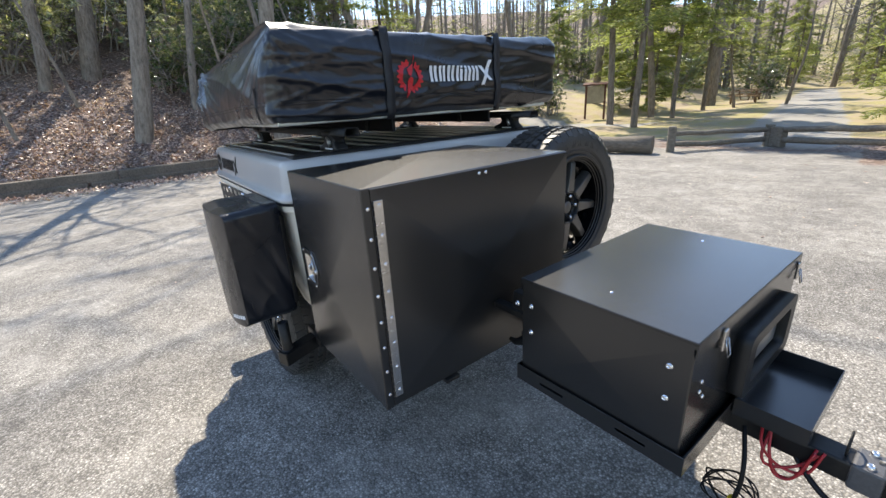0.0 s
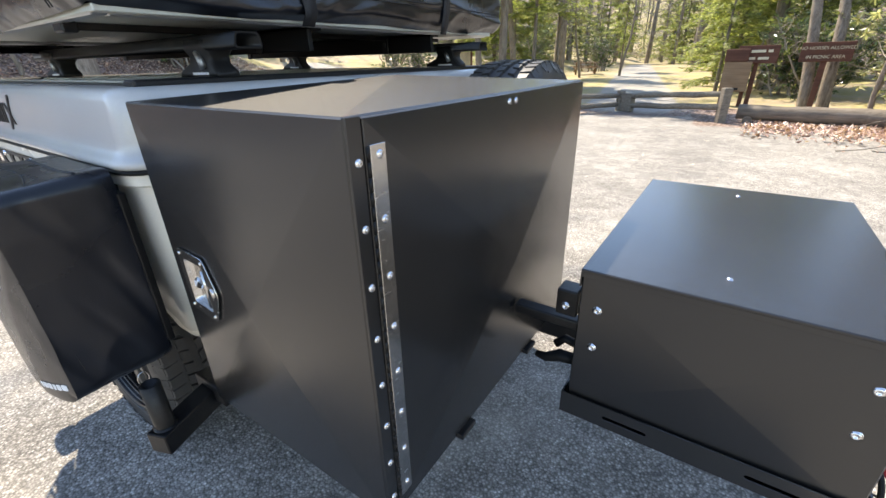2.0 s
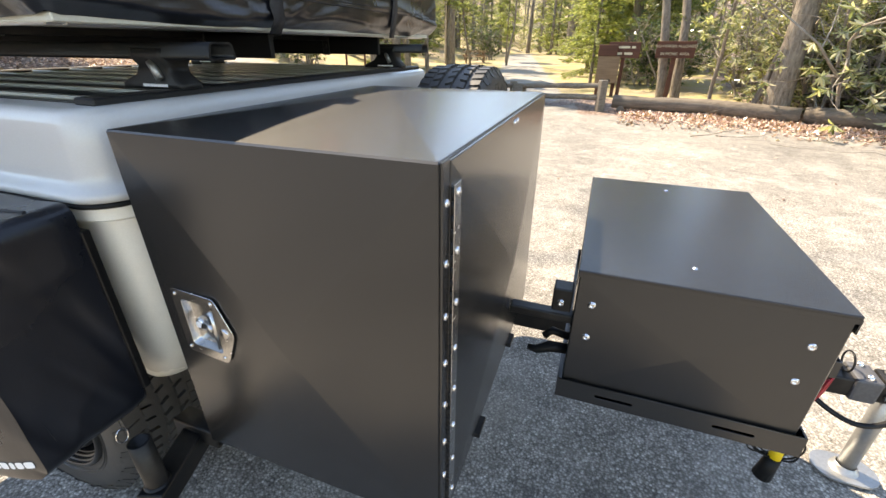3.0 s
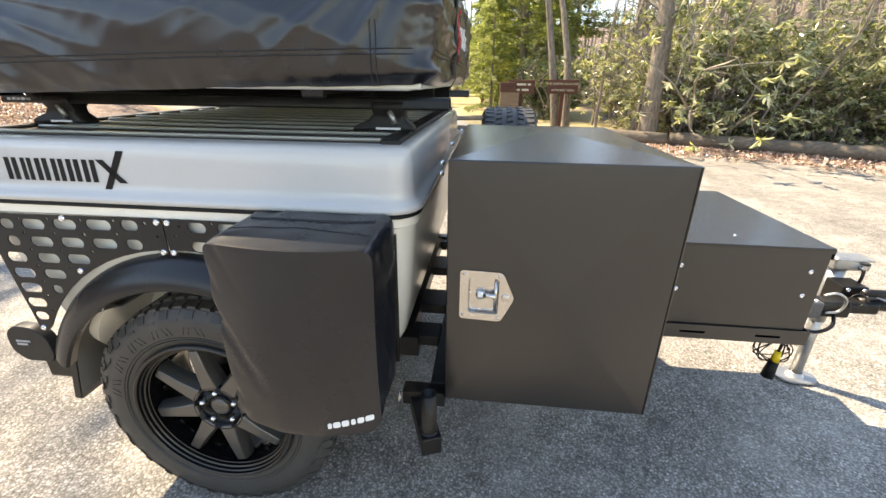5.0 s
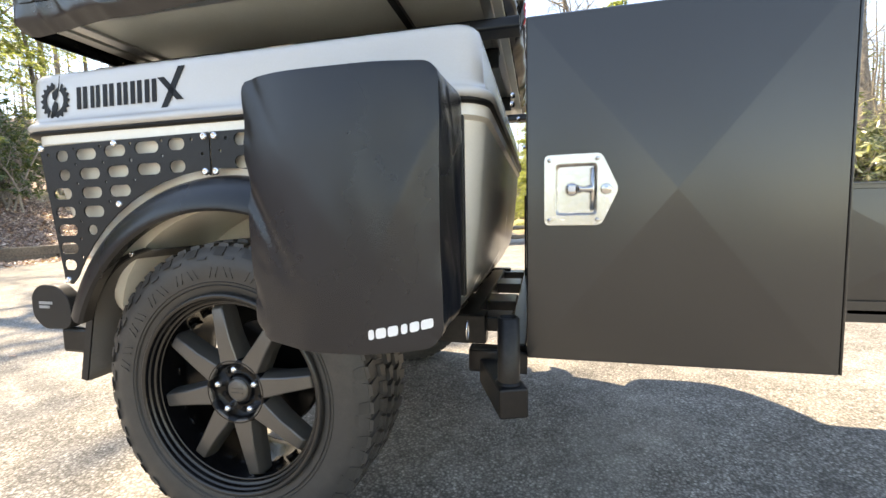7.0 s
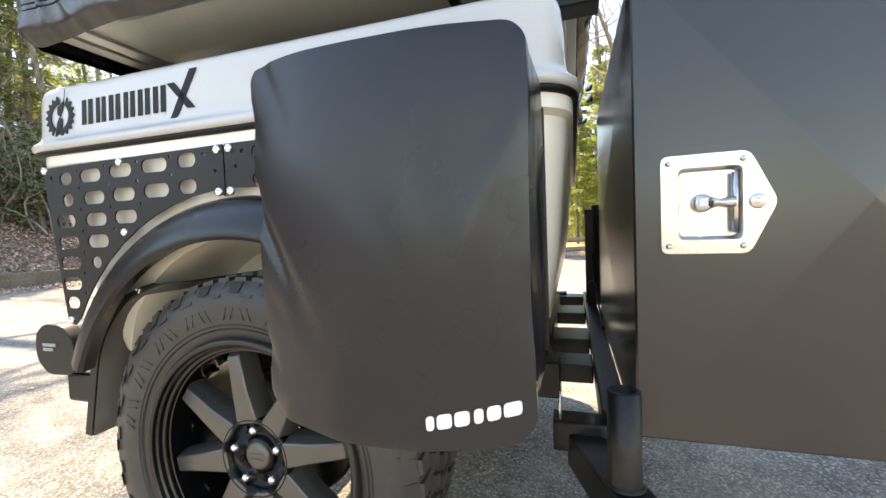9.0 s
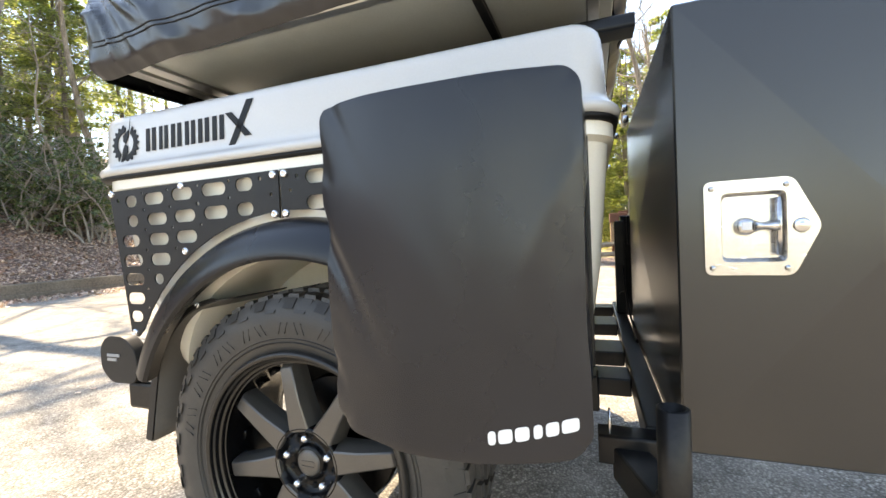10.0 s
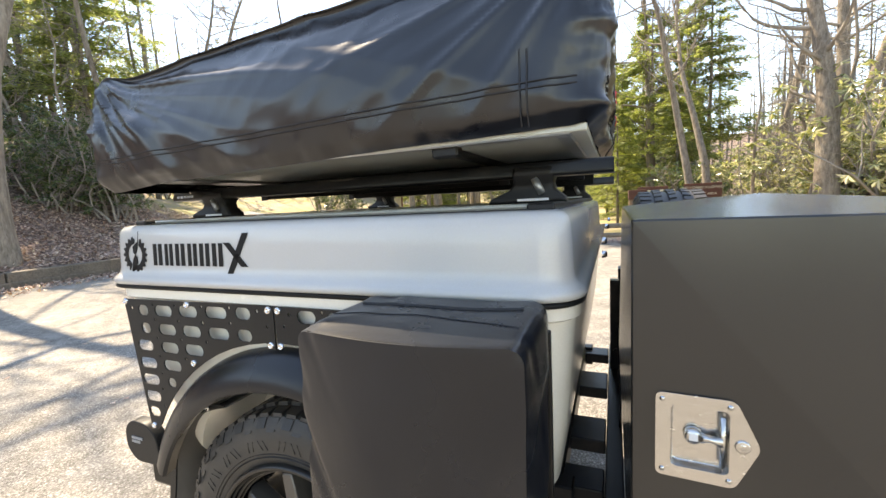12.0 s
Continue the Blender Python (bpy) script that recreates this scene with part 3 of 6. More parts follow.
    nut = lathe([(0.0005, -0.108), (0.0060, -0.107), (0.0095, -0.102), (0.0100, -0.094), (0.0112, -0.084), (0.0118, -0.080)], 12)
    nb = part("lug_nut", nut, M_CHROME, wheel, "chrome lug nut", True)
    nb.matrix_basis = pose(0.0605 * math.cos(radians(94)), 0, 0.0605 * math.sin(radians(94)))
    for k in range(1, 5):
        a = radians(94 + 72 * k)
        again(nb, pose(0.0605 * math.cos(a), 0, 0.0605 * math.sin(a)))
    return wheel


# ---- the trailer: tub, lid, chassis ----
MID = -0.09                       # the trailer's centre line
trailer = thing("camper_trailer", "white fibreglass off-road camper trailer on black all-terrain wheels", "trailer")
wheel = build_wheel_parts(trailer)
wheel.location = (0.010, -0.795, 0.412)
copy_thing(wheel, pose(0.010, 2 * MID + 0.795, 0.412, 0, 0, 180))


def ring_loop(x0, x1, y0, y1, z, r, n=7):
    """A rectangle with round corners at one height."""
    out = []
    for cx, cy, a0 in ((x1 - r, y1 - r, 0), (x0 + r, y1 - r, 90), (x0 + r, y0 + r, 180), (x1 - r, y0 + r, 270)):
        for i in range(n):
            a = radians(a0 + 90 * i / (n - 1))
            out.append((cx + r * math.cos(a), cy + r * math.sin(a), z))
    return out


def skin(loops, cap_top=True, cap_bottom=False):
    b = bmesh.new()
    vs = [[b.verts.new(p) for p in lp] for lp in loops]
    for a, c in zip(vs, vs[1:]):
        for k in range(len(a)):
            b.faces.new((a[k], a[(k + 1) % len(a)], c[(k + 1) % len(a)], c[k])).smooth = True
    if cap_top:
        b.faces.new(vs[-1])
    if cap_bottom:
        b.faces.new(vs[0][::-1])
    return b


def mirror_y(y):
    return 2 * MID - y


def build_lid():
    """The lid: skirt, hollow flare, upright side and round top edge."""
    prof = [(0.004, 1.134, 0.085), (0.011, 1.138, 0.09), (0.013, 1.146, 0.09), (0.010, 1.153, 0.088), (0.003, 1.159, 0.082), (-0.005, 1.166, 0.072), (-0.009, 1.176, 0.066),
            (-0.011, 1.190, 0.062), (-0.013, 1.240, 0.060), (-0.016, 1.275, 0.058), (-0.020, 1.289, 0.056), (-0.028, 1.298, 0.050), (-0.040, 1.302, 0.045)]
    loops = [ring_loop(-0.645 - o, 0.700 + o, -0.922 - o, mirror_y(-0.922 - o), z, r) for o, z, r in prof]
    b = skin(loops)
    ob = part("lid", b, M_WHITE, trailer, "glossy white moulded lid")
    sharp(ob.data, 50)
    seal = skin([ring_loop(-0.645 - o, 0.700 + o, -0.922 - o, mirror_y(-0.922 - o), z, 0.085) for o, z in ((-0.01, 1.1225), (0.003, 1.1225), (0.008, 1.126), (0.009, 1.130), (0.006, 1.1345), (-0.01, 1.135))], False)
    part("lid_seal", seal, M_SEAL, trailer, "black rubber lid seal", True)
    # black pads and ribs on the lid's top
    for x0, x1 in ((-0.60, -0.555), (0.60, 0.655)):
        part("track_rail", box(x0, x1, -0.85, mirror_y(-0.85), 1.300, 1.3155, 0.004, 1), M_PLASTIC, trailer, "black track rail on the lid top")
    part("lid_panel", box(-0.555, 0.60, -0.835, mirror_y(-0.835), 1.300, 1.3045), M_PLASTIC, trailer, "dark recessed lid top")
    rib = data_of("rib", box(-0.555, 0.60, -0.012, 0.012, 1.304, 1.313, 0.004, 1), M_LIDRIB)
    for k in range(12):
        o = part("rib", rib, None, trailer)
        o.location.y = -0.81 + 0.131 * k
    return ob


build_lid()
for y, z in ((-0.60, 1.215), (-0.62, 1.185), (-0.25, 1.225), (0.35, 1.215)):
    o = part("lid_bolt", bolt_head(0.009, 0.012), M_CHROME, trailer, "", True)
    o.matrix_basis = pose(0.732, y, z) @ facing("+x")

# the tub: narrower towards its foot, with a wheel arch cut into each side
ARCH_X, ARCH_Z = 0.03, 0.435


def build_tub():
    loops = [ring_loop(-0.625 + a, 0.690 - c, -0.905 + s, mirror_y(-0.905 + s), z, r)
             for z, a, c, s, r in ((0.560, 0.20, 0.190, 0.10, 0.06), (0.575, 0.17, 0.150, 0.075, 0.07), (0.62, 0.15, 0.095, 0.05, 0.08), (0.72, 0.11, 0.042, 0.028, 0.085), (0.86, 0.065, 0.020, 0.012, 0.085), (1.00, 0.03, 0.008, 0.004, 0.08), (1.090, 0.008, 0.0, 0.0, 0.08),
                                   (1.098, 0.0, -0.010, -0.016, 0.085), (1.123, 0.0, -0.010, -0.016, 0.085))]
    b = skin(loops, True, True)
    ob = new("tub", data_of("tub", b, M_TUB))
    for sgn in (-1, 1):
        cut_out(ob, moved(lathe([(0.0005, -0.30), (0.475, -0.30), (0.475, 0.30), (0.0005, 0.30)], 48), pose(ARCH_X, MID + sgn * 0.835, ARCH_Z)))
    ob.parent = trailer
    ob["label"] = "cream-white fibreglass tub with dusty lower edge"
    sharp(ob.data, 32)


build_tub()

# flares: a swelling black moulding round each arch
def build_flare(sgn):
    b = bmesh.new()
    prof = [(0.472, 0.940), (0.464, 0.972), (0.470, 0.980), (0.485, 0.980), (0.515, 0.966), (0.540, 0.945), (0.552, 0.925), (0.556, 0.905)]
    rings = []
    for k in range(41):
        a = radians(24 + 135 * k / 40)
        rings.append([b.verts.new((ARCH_X + r * math.cos(a), MID + sgn * (y + MID), ARCH_Z + r * math.sin(a))) for r, y in prof])
    for r0, r1 in zip(rings, rings[1:]):
        for i in range(len(prof) - 1):
            b.faces.new((r0[i], r0[i + 1], r1[i + 1], r1[i])).smooth = True
    bmesh.ops.recalc_face_normals(b, faces=b.faces[:])
    bmesh.ops.solidify(b, geom=b.faces[:], thickness=0.004)
    ob = part("fender_flare", b, M_FLARE, trailer, "black moulded fender flare")
    sharp(ob.data, 45)


build_flare(-1)
build_flare(1)

# perforated side panels
def slot_panel(outer, slots, dots, y, sgn=1):
    b = plate(outer, [oval(*s) for s in slots] + [oval(x, z, d, d, 3) for x, z, d in dots], 0.004)
    ob = part("accessory_panel", b, M_PLASTIC, trailer, "black perforated accessory panel")
    ob.location.y = y
    return ob


arc = [(ARCH_X + 0.575 * math.cos(radians(a)), ARCH_Z + 0.572 * math.sin(radians(a))) for a in range(96, 153, 6)]
rear_outer = [(-0.566, 1.092), (0.0, 1.0985), (0.0, 0.990)] + arc + [(-0.488, 0.702), (-0.512, 0.706)]
SW, SH = 0.072, 0.031
slots = [(-0.485, 1.062, 0.044, SH), (-0.400, 1.064, SW, SH), (-0.300, 1.068, SW, SH), (-0.195, 1.071, SW + 0.006, SH), (-0.100, 1.074, 0.052, SH),
         (-0.482, 1.010, 0.040, SH), (-0.392, 1.011, SW, SH), (-0.294, 1.013, SW, SH), (-0.192, 1.015, SW + 0.004, SH), (-0.100, 1.017, 0.050, SH),
         (-0.494, 0.958, 0.066, SH), (-0.390, 0.959, SW, SH), (-0.292, 0.961, SW, SH),
         (-0.490, 0.906, SW, SH), (-0.388, 0.907, SW, SH), (-0.488, 0.856, SW, SH), (-0.398, 0.856, 0.034, 0.028),
         (-0.488, 0.805, 0.066, SH), (-0.490, 0.757, 0.046, 0.029)]
dots = [(-0.535, 1.067, 0.012), (-0.441, 1.080, 0.008), (-0.350, 1.082, 0.008), (-0.248, 1.040, 0.012), (-0.247, 1.084, 0.009), (-0.146, 1.086, 0.009), (-0.146, 1.046, 0.009), (-0.052, 1.083, 0.010),
        (-0.439, 1.037, 0.008), (-0.343, 1.039, 0.008), (-0.338, 0.986, 0.008), (-0.437, 0.985, 0.008), (-0.240, 0.988, 0.008), (-0.436, 0.932, 0.008), (-0.436, 0.880, 0.008), (-0.330, 0.933, 0.008), (-0.442, 0.831, 0.008), (-0.442, 0.781, 0.008),
        (-0.022, 1.045, 0.009)]
slot_panel(rear_outer, slots, dots, -0.928)
front_outer = [(0.006, 1.0985), (0.60, 1.0985), (0.60, 0.80), (0.57, 0.72)] + [(ARCH_X + 0.575 * math.cos(radians(a)), ARCH_Z + 0.572 * math.sin(radians(a))) for a in range(31, 94, 6)] + [(0.006, 0.990)]
slot_panel(front_outer, [(0.10 + 0.095 * k, 1.076 - 0.056 * r, 0.054 if k == 0 else SW, SH) for r in (0, 1) for k in range(5)], [(0.05, 1.08, 0.010), (0.032, 1.05, 0.009), (0.145, 1.09, 0.009)], -0.928)
pb = data_of("panel_bolt", bolt_head(0.0095, 0.006), M_CHROME, True)
for x, z in ((-0.556, 1.086), (-0.298, 1.087), (-0.013, 1.088), (0.018, 1.088), (-0.013, 1.000), (0.018, 1.000), (-0.296, 0.925), (-0.498, 0.714), (0.30, 1.094), (0.58, 1.09)):
    o = part("panel_bolt", pb, None, trailer)
    o.location = (x, -0.928, z)

# tail: number-light pod, red lens, mud flap
pod = moved(plate(round_poly([(-0.700, 0.600), (-0.700, 0.664), (-0.668, 0.692), (-0.600, 0.690), (-0.560, 0.655), (-0.552, 0.590), (-0.572, 0.566), (-0.660, 0.563)], 0.020, 5), [], 0.030, 0.003), pose(0.022, -0.908, 0))
part("tail_pod", pod, M_PLASTIC, trailer, "black rear corner pod")
for z, l in ((0.640, 0.050), (0.628, 0.038)):
    o = part("maker_mark", box(-0.648, -0.648 + l, -0.9132, -0.9110, z - 0.004, z + 0.004), M_GREYPRINT, trailer, "small grey lettering bar")
part("red_reflector", box(-0.617, -0.600, -0.80, -0.70, 0.80, 1.02, 0.004), M_REDLENS, trailer, "red tail lamp lens")
part("rear_step", box(-0.60, -0.475, -0.895, mirror_y(-0.895), 0.485, 0.562, 0.01), M_FRAME, trailer)
liner = flowing([(-0.494, 0, 0.409), (-0.470, 0, 0.520), (-0.444, 0, 0.628), (-0.402, 0, 0.700), (-0.345, 0, 0.755), (-0.280, 0, 0.785), (-0.225, 0, 0.800)], 4)
lb = bmesh.new()
rows = [[lb.verts.new((p.x, y, p.z)) for y in (-0.905, -0.66)] for p in liner]
for a, c in zip(rows, rows[1:]):
    lb.faces.new((a[0], a[1], c[1], c[0])).smooth = True
bmesh.ops.recalc_face_normals(lb, faces=lb.faces[:])
bmesh.ops.solidify(lb, geom=lb.faces[:], thickness=0.004)
part("mud_flap", lb, M_FLAP, trailer, "grey rubber mud flap behind the tyre")
lip = plate([(p.x, p.z) for p in liner] + [(p.x - 0.022, p.z + 0.004) for p in liner[::-1]], [], 0.004)
o = part("arch_liner", lip, M_PLASTIC, trailer, "black plastic arch liner edge")
o.location.y = -0.909
for x, z in ((-0.292, 0.787), (-0.440, 0.672)):
    o = part("liner_bolt", bolt_head(0.008, 0.005), M_CHROME, trailer, "", True)
    o.location = (x, -0.909, z)

# chassis
ch = bmesh.new()
for y in (-0.62, mirror_y(-0.62)):
    box(-0.60, 0.66, y - 0.03, y + 0.03, 0.50, 0.585, 0.004, 1, ch)
for x in (-0.58, 0.60):
    box(x - 0.03, x + 0.03, -0.62, mirror_y(-0.62), 0.505, 0.580, 0.004, 1, ch)
box(-0.045, 0.045, -0.66, mirror_y(-0.66), 0.37, 0.46, 0.01, 2, ch)
part("chassis", ch, M_FRAME, trailer, "black painted steel chassis")
part("axle_damper", tube([(0.50, -0.70, 0.60), (0.50, -0.72, 0.525)], 0.030, 14), M_FRAME, trailer)
part("drawbar_tube", box(0.785, 2.52, MID - 0.038, MID + 0.038, 0.490, 0.553, 0.006), M_FRAME, trailer, "black square steel drawbar")

# carrier between tub and storage box: a flat ladder frame, a post and the side arm
part("carrier_rail", box(0.735, 0.782, -0.872, 0.52, 0.525, 0.575, 0.004), M_FRAME, trailer, "black square steel carrier rail")
for y0, y1 in ((-0.62, -0.52), (-0.385, -0.24), (-0.01, 0.15), (0.36, 0.46)):
    part("carrier_rung", box(0.44, 0.733, y0, y1, 0.530, 0.573, 0.004), M_FRAME, trailer)
part("carrier_post", box(0.742, 0.780, 0.19, 0.24, 0.577, 0.965, 0.003), M_FRAME, trailer)
part("post_bolt", tube([(0.765, 0.188, 0.66), (0.765, 0.172, 0.66)], 0.012, 8), M_FRAME, trailer)
part("arm_tube", moved(plate(round_poly([(-0.868, 0.520), (-0.918, 0.520), (-0.918, 0.572), (-0.868, 0.572)], 0.006), [round_poly([(-0.873, 0.525), (-0.913, 0.525), (-0.913, 0.567), (-0.873, 0.567)], 0.004)], 0.13), pose(0.785, 0, 0, 0, 0, 90)), M_FRAME, trailer, "open square steel tube")
arm = part("side_arm", moved(box(-0.028, 0.028, -0.030, 0.155, 0.494, 0.552, 0.004), pose(0.756, -1.045, 0, 0, 0, 20)), M_FRAME, trailer, "black square steel arm")
sock = lathe([(0.0215, 0.0), (0.0215, -0.128), (0.0165, -0.130), (0.0162, -0.05), (0.0005, -0.05)], 28)
o = part("socket_tube", sock, M_FRAME, arm, "bare black steel pole socket", True)
o.matrix_basis = pose(0.754, -1.043, 0.552) @ facing("+z")
weld = lathe([(0.0215, -0.004), (0.0245, -0.002), (0.026, 0.0)], 28)
o = part("weld_bead", weld, M_FRAME, arm, "", True)
o.matrix_basis = pose(0.754, -1.043, 0.5535) @ facing("+z")
cable = tube(flowing([(0.77, 0.17, 0.78), (0.772, 0.12, 0.70), (0.778, 0.02, 0.62), (0.780, -0.12, 0.59), (0.775, -0.30, 0.584)]), 0.004, 6)
part("cable", cable, M_SEAL, trailer)

# coupler, jack and tray on the drawbar's nose
part("tray_floor", box(2.085, 2.250, -0.185, 0.185, 0.588, 0.594), M_BLACK, trailer, "shallow black steel tray")
for args in ((2.085, 2.250, -0.188, -0.185, 0.586, 0.640), (2.085, 2.250, 0.185, 0.188, 0.586, 0.640), (2.250, 2.253, -0.188, 0.188, 0.586, 0.640), (2.082, 2.085, -0.188, 0.188, 0.586, 0.640)):
    part("tray_side", box(*args), M_BLACK, trailer)
part("coupler_body", box(2.40, 2.64, MID - 0.034, MID + 0.034, 0.510, 0.566, 0.012), M_FRAME, trailer)
cp = tube([(2.56, MID, 0.548), (2.64, MID, 0.552), (2.70, MID, 0.552), (2.735, MID, 0.535)], [0.030, 0.030, 0.034, 0.024], 16)
part("coupler_head", cp, M_FRAME, trailer, "dark grey cast coupler head")
part("coupler_latch", tube([(2.55, MID - 0.02, 0.608), (2.57, MID - 0.02, 0.612), (2.58, MID - 0.02, 0.612), (2.68, MID - 0.02, 0.612), (2.69, MID - 0.02, 0.605), (2.73, MID - 0.02, 0.60)], [0.013, 0.013, 0.018, 0.018, 0.009, 0.009], 10), M_FRAME, trailer, "grey coupler latch lever")
part("latch_link", tube([(2.60, MID - 0.03, 0.60), (2.66, MID - 0.042, 0.58), (2.71, MID - 0.045, 0.55)], 0.005, 6), M_ZINC, trailer)
JX, JY = 2.575, 0.085
jack = part("jack", tube([(JX, JY, 0.02), (JX, JY, 0.46)], 0.027, 20), M_ZINC, trailer, "zinc-plated swivel jack")
part("jack_sleeve", tube([(JX, JY, 0.36), (JX, JY, 0.655)], 0.034, 20), M_ZINC, jack)
part("jack_collar", tube([(JX, JY, 0.40), (JX, JY, 0.47)], 0.040, 20), M_FRAME, jack, "black jack collar")
jb = soft_box(JX - 0.05, JX + 0.105, JY - 0.045, JY + 0.045, 0.650, 0.712, 0.008, 10, 6, 5, lambda p, n: p + Vector((0, 0, -0.25 * max(p.x - JX, 0) * (p.z > 0.69))))
part("jack_head", jb, M_ZINC, jack)
part("jack_cap", box(JX - 0.056, JX + 0.110, JY - 0.050, JY + 0.050, 0.700, 0.708, 0.002, 1), M_ZINC, jack)
part("gear_stub", tube([(JX + 0.06, JY - 0.045, 0.668), (JX + 0.06, JY - 0.066, 0.668)], 0.012, 12), M_STEEL, jack)
part("jack_crank", tube(flowing([(JX + 0.06, JY - 0.066, 0.668), (JX + 0.055, JY - 0.075, 0.63), (JX + 0.045, JY - 0.075, 0.56)]), 0.007, 8), M_FRAME, jack)
part("jack_mount", box(JX - 0.055, JX + 0.055, MID + 0.04, JY - 0.026, 0.485, 0.61, 0.006), M_FRAME, jack)
for dx, dz in ((-0.035, 0.50), (0.035, 0.50), (-0.035, 0.595), (0.035, 0.595)):
    o = part("mount_bolt", bolt_head(0.010, 0.008), M_CHROME, jack, "", True)
    o.location = (JX + dx, MID + 0.041, dz)
sole = moved(plate(oval(0, 0, 0.20, 0.13, 8), [], 0.006, 0.002), facing("+z"))
moved(sole, pose(0, 0, 0.010))
lathe_b = moved(lathe([(0.030, -0.036), (0.036, -0.030), (0.045, -0.010), (0.062, -0.006)], 24), facing("+z"))
foot = part("jack_foot", merge(sole, lathe_b), M_ZINC, jack, "flat bright steel jack foot")
foot.location = (JX, JY, 0.004)
part("safety_ring", tube([(2.52 + 0.035 * math.cos(a), MID - 0.045, 0.585 + 0.032 * math.sin(a)) for a in [k * math.tau / 16 for k in range(16)]], 0.003, 6, True, None, True), M_FRAME, trailer)
part("safety_hook", tube(flowing([(2.38, MID - 0.045, 0.60), (2.42, MID - 0.06, 0.62), (2.47, MID - 0.055, 0.585), (2.46, MID - 0.05, 0.53), (2.41, MID - 0.045, 0.515)]), 0.006, 8), M_ZINC, trailer, "bent zinc safety hook")
part("lift_ring", tube([(2.32, MID + 0.030 * math.cos(a), 0.588 + 0.032 * math.sin(a)) for a in [k * math.tau / 18 for k in range(18)]], 0.003, 6, True, None, True), M_FRAME, trailer, "thin black lift ring")
part("coupler_clamp", box(2.335, 2.400, MID - 0.046, MID + 0.046, 0.484, 0.562, 0.008), M_CAST, trailer, "dull grey cast clamp on the drawbar")
for y in (MID - 0.030, MID + 0.030):
    o = part("clamp_bolt", bolt_head(0.010, 0.010), M_CHROME, trailer, "", True)
    o.matrix_basis = pose(2.368, y, 0.562) @ facing("+z")
red = [(2.16, -0.12, 0.565), (2.17, -0.16, 0.50), (2.20, -0.155, 0.455), (2.25, -0.14, 0.47), (2.28, -0.12, 0.55)]
for k in range(4):
    part("red_wire", tube(flowing([(x + 0.012 * math.sin(k * 2.3 + i * 1.1), y - 0.006 * k + 0.010 * math.cos(k * 1.7 + i), z - 0.018 * math.sin(k * 1.9 + i * 0.8) * (i in (1, 2, 3))) for i, (x, y, z) in enumerate(red)]), 0.0042, 6), M_REDWIRE, trailer, "red battery cable")
coil = []
for k in range(84):
    a = k * 0.42
    coil.append((2.135 + 0.062 * math.cos(a) * (1 + 0.28 * math.sin(k * 0.31)) + 0.02 * math.sin(k * 0.11), -0.285 + 0.025 * math.sin(k * 0.5), 0.402 + 0.052 * math.sin(a) * (1 + 0.2 * math.cos(k * 0.23))))
part("coiled_lead", tube(flowing(coil, 3), 0.0026, 5), M_SEAL, trailer, "coiled black trailer lead")
part("plug_cable", tube(flowing([(2.12, -0.20, 0.575), (2.15, -0.27, 0.52), (2.158, -0.295, 0.46), (2.152, -0.30, 0.40)]), 0.006, 8), M_SEAL, trailer)
part("plug_collar", tube([(2.152, -0.30, 0.405), (2.149, -0.30, 0.355)], [0.013, 0.017], 12), M_YELLOW, trailer, "yellow plug collar")
part("plug", tube([(2.149, -0.30, 0.357), (2.142, -0.30, 0.275)], [0.019, 0.025], 14), M_SEAL, trailer, "black seven-pin plug")
part("chain", tube(flowing([(2.46, -0.12, 0.51), (2.43, -0.17, 0.47), (2.36, -0.18, 0.44), (2.28, -0.15, 0.46), (2.20, -0.10, 0.52)]), 0.008, 8), M_FRAME, trailer)


# ---- storage box on the drawbar ----
BX0, BX1, BY0, BY1, BZ0, BZ1 = 0.785, 1.366, -0.925, -0.035, 0.562, 1.282
store = thing("storage_box", "large satin black aluminium storage box with hinged door", "storage box")


def crossed(x0, x1, y0, y1, z0, z1, rise, bevel=0.003):
    """A sheet-metal box whose panels are cross-broken: each face in rise swells to a low four-sided point."""
    b = bmesh.new()
    bmesh.ops.create_cube(b, size=1)
    for v in b.verts:
        v.co = Vector((x0 + (v.co.x + 0.5) * (x1 - x0), y0 + (v.co.y + 0.5) * (y1 - y0), z0 + (v.co.z + 0.5) * (z1 - z0)))
    bmesh.ops.bevel(b, geom=b.edges[:], offset=bevel, segments=1, affect="EDGES")
    b.normal_update()
    for axis, h in rise.items():
        n = Vector(axis)
        f = max(b.faces, key=lambda q: q.normal.dot(n) * 100 + q.calc_area())
        c, nrm = f.calc_center_median(), f.normal.copy()
        for v in bmesh.ops.poke(b, faces=[f])["verts"]:
            v.co = c + nrm * h
        b.normal_update()
    return b


FRONT, REAR, NEAR, TOP = (1, 0, 0), (-1, 0, 0), (0, -1, 0), (0, 0, 1)
body = crossed(BX0, BX1 - 0.004, BY0, BY1, BZ0, BZ1, {NEAR: 0.014, TOP: 0.030, REAR: 0.014})
store_body = part("body", body, M_BLACK, store, "satin black box body")
cut_out(store_body, box(0.842, 0.928, BY0 - 0.01, BY0 + 0.02, 0.870, 0.980))
part("side_strip", box(BX1 - 0.004, BX1, BY0, -0.8995, BZ0, BZ1, 0.0012, 1), M_BLACK, store)
door = part("door", crossed(BX1 - 0.0035, BX1 + 0.001, -0.898, BY1, BZ0 + 0.004, BZ1 - 0.003, {FRONT: 0.020}, 0.0012), M_BLACK, store, "cross-broken satin black door panel")
leaf_a = box(BX1, BX1 + 0.0048, -0.8925, -0.8645, 0.600, 1.246, 0.0006, 1)
part("piano_hinge", leaf_a, M_STEEL, door, "polished stainless piano hinge")
kn = bmesh.new()
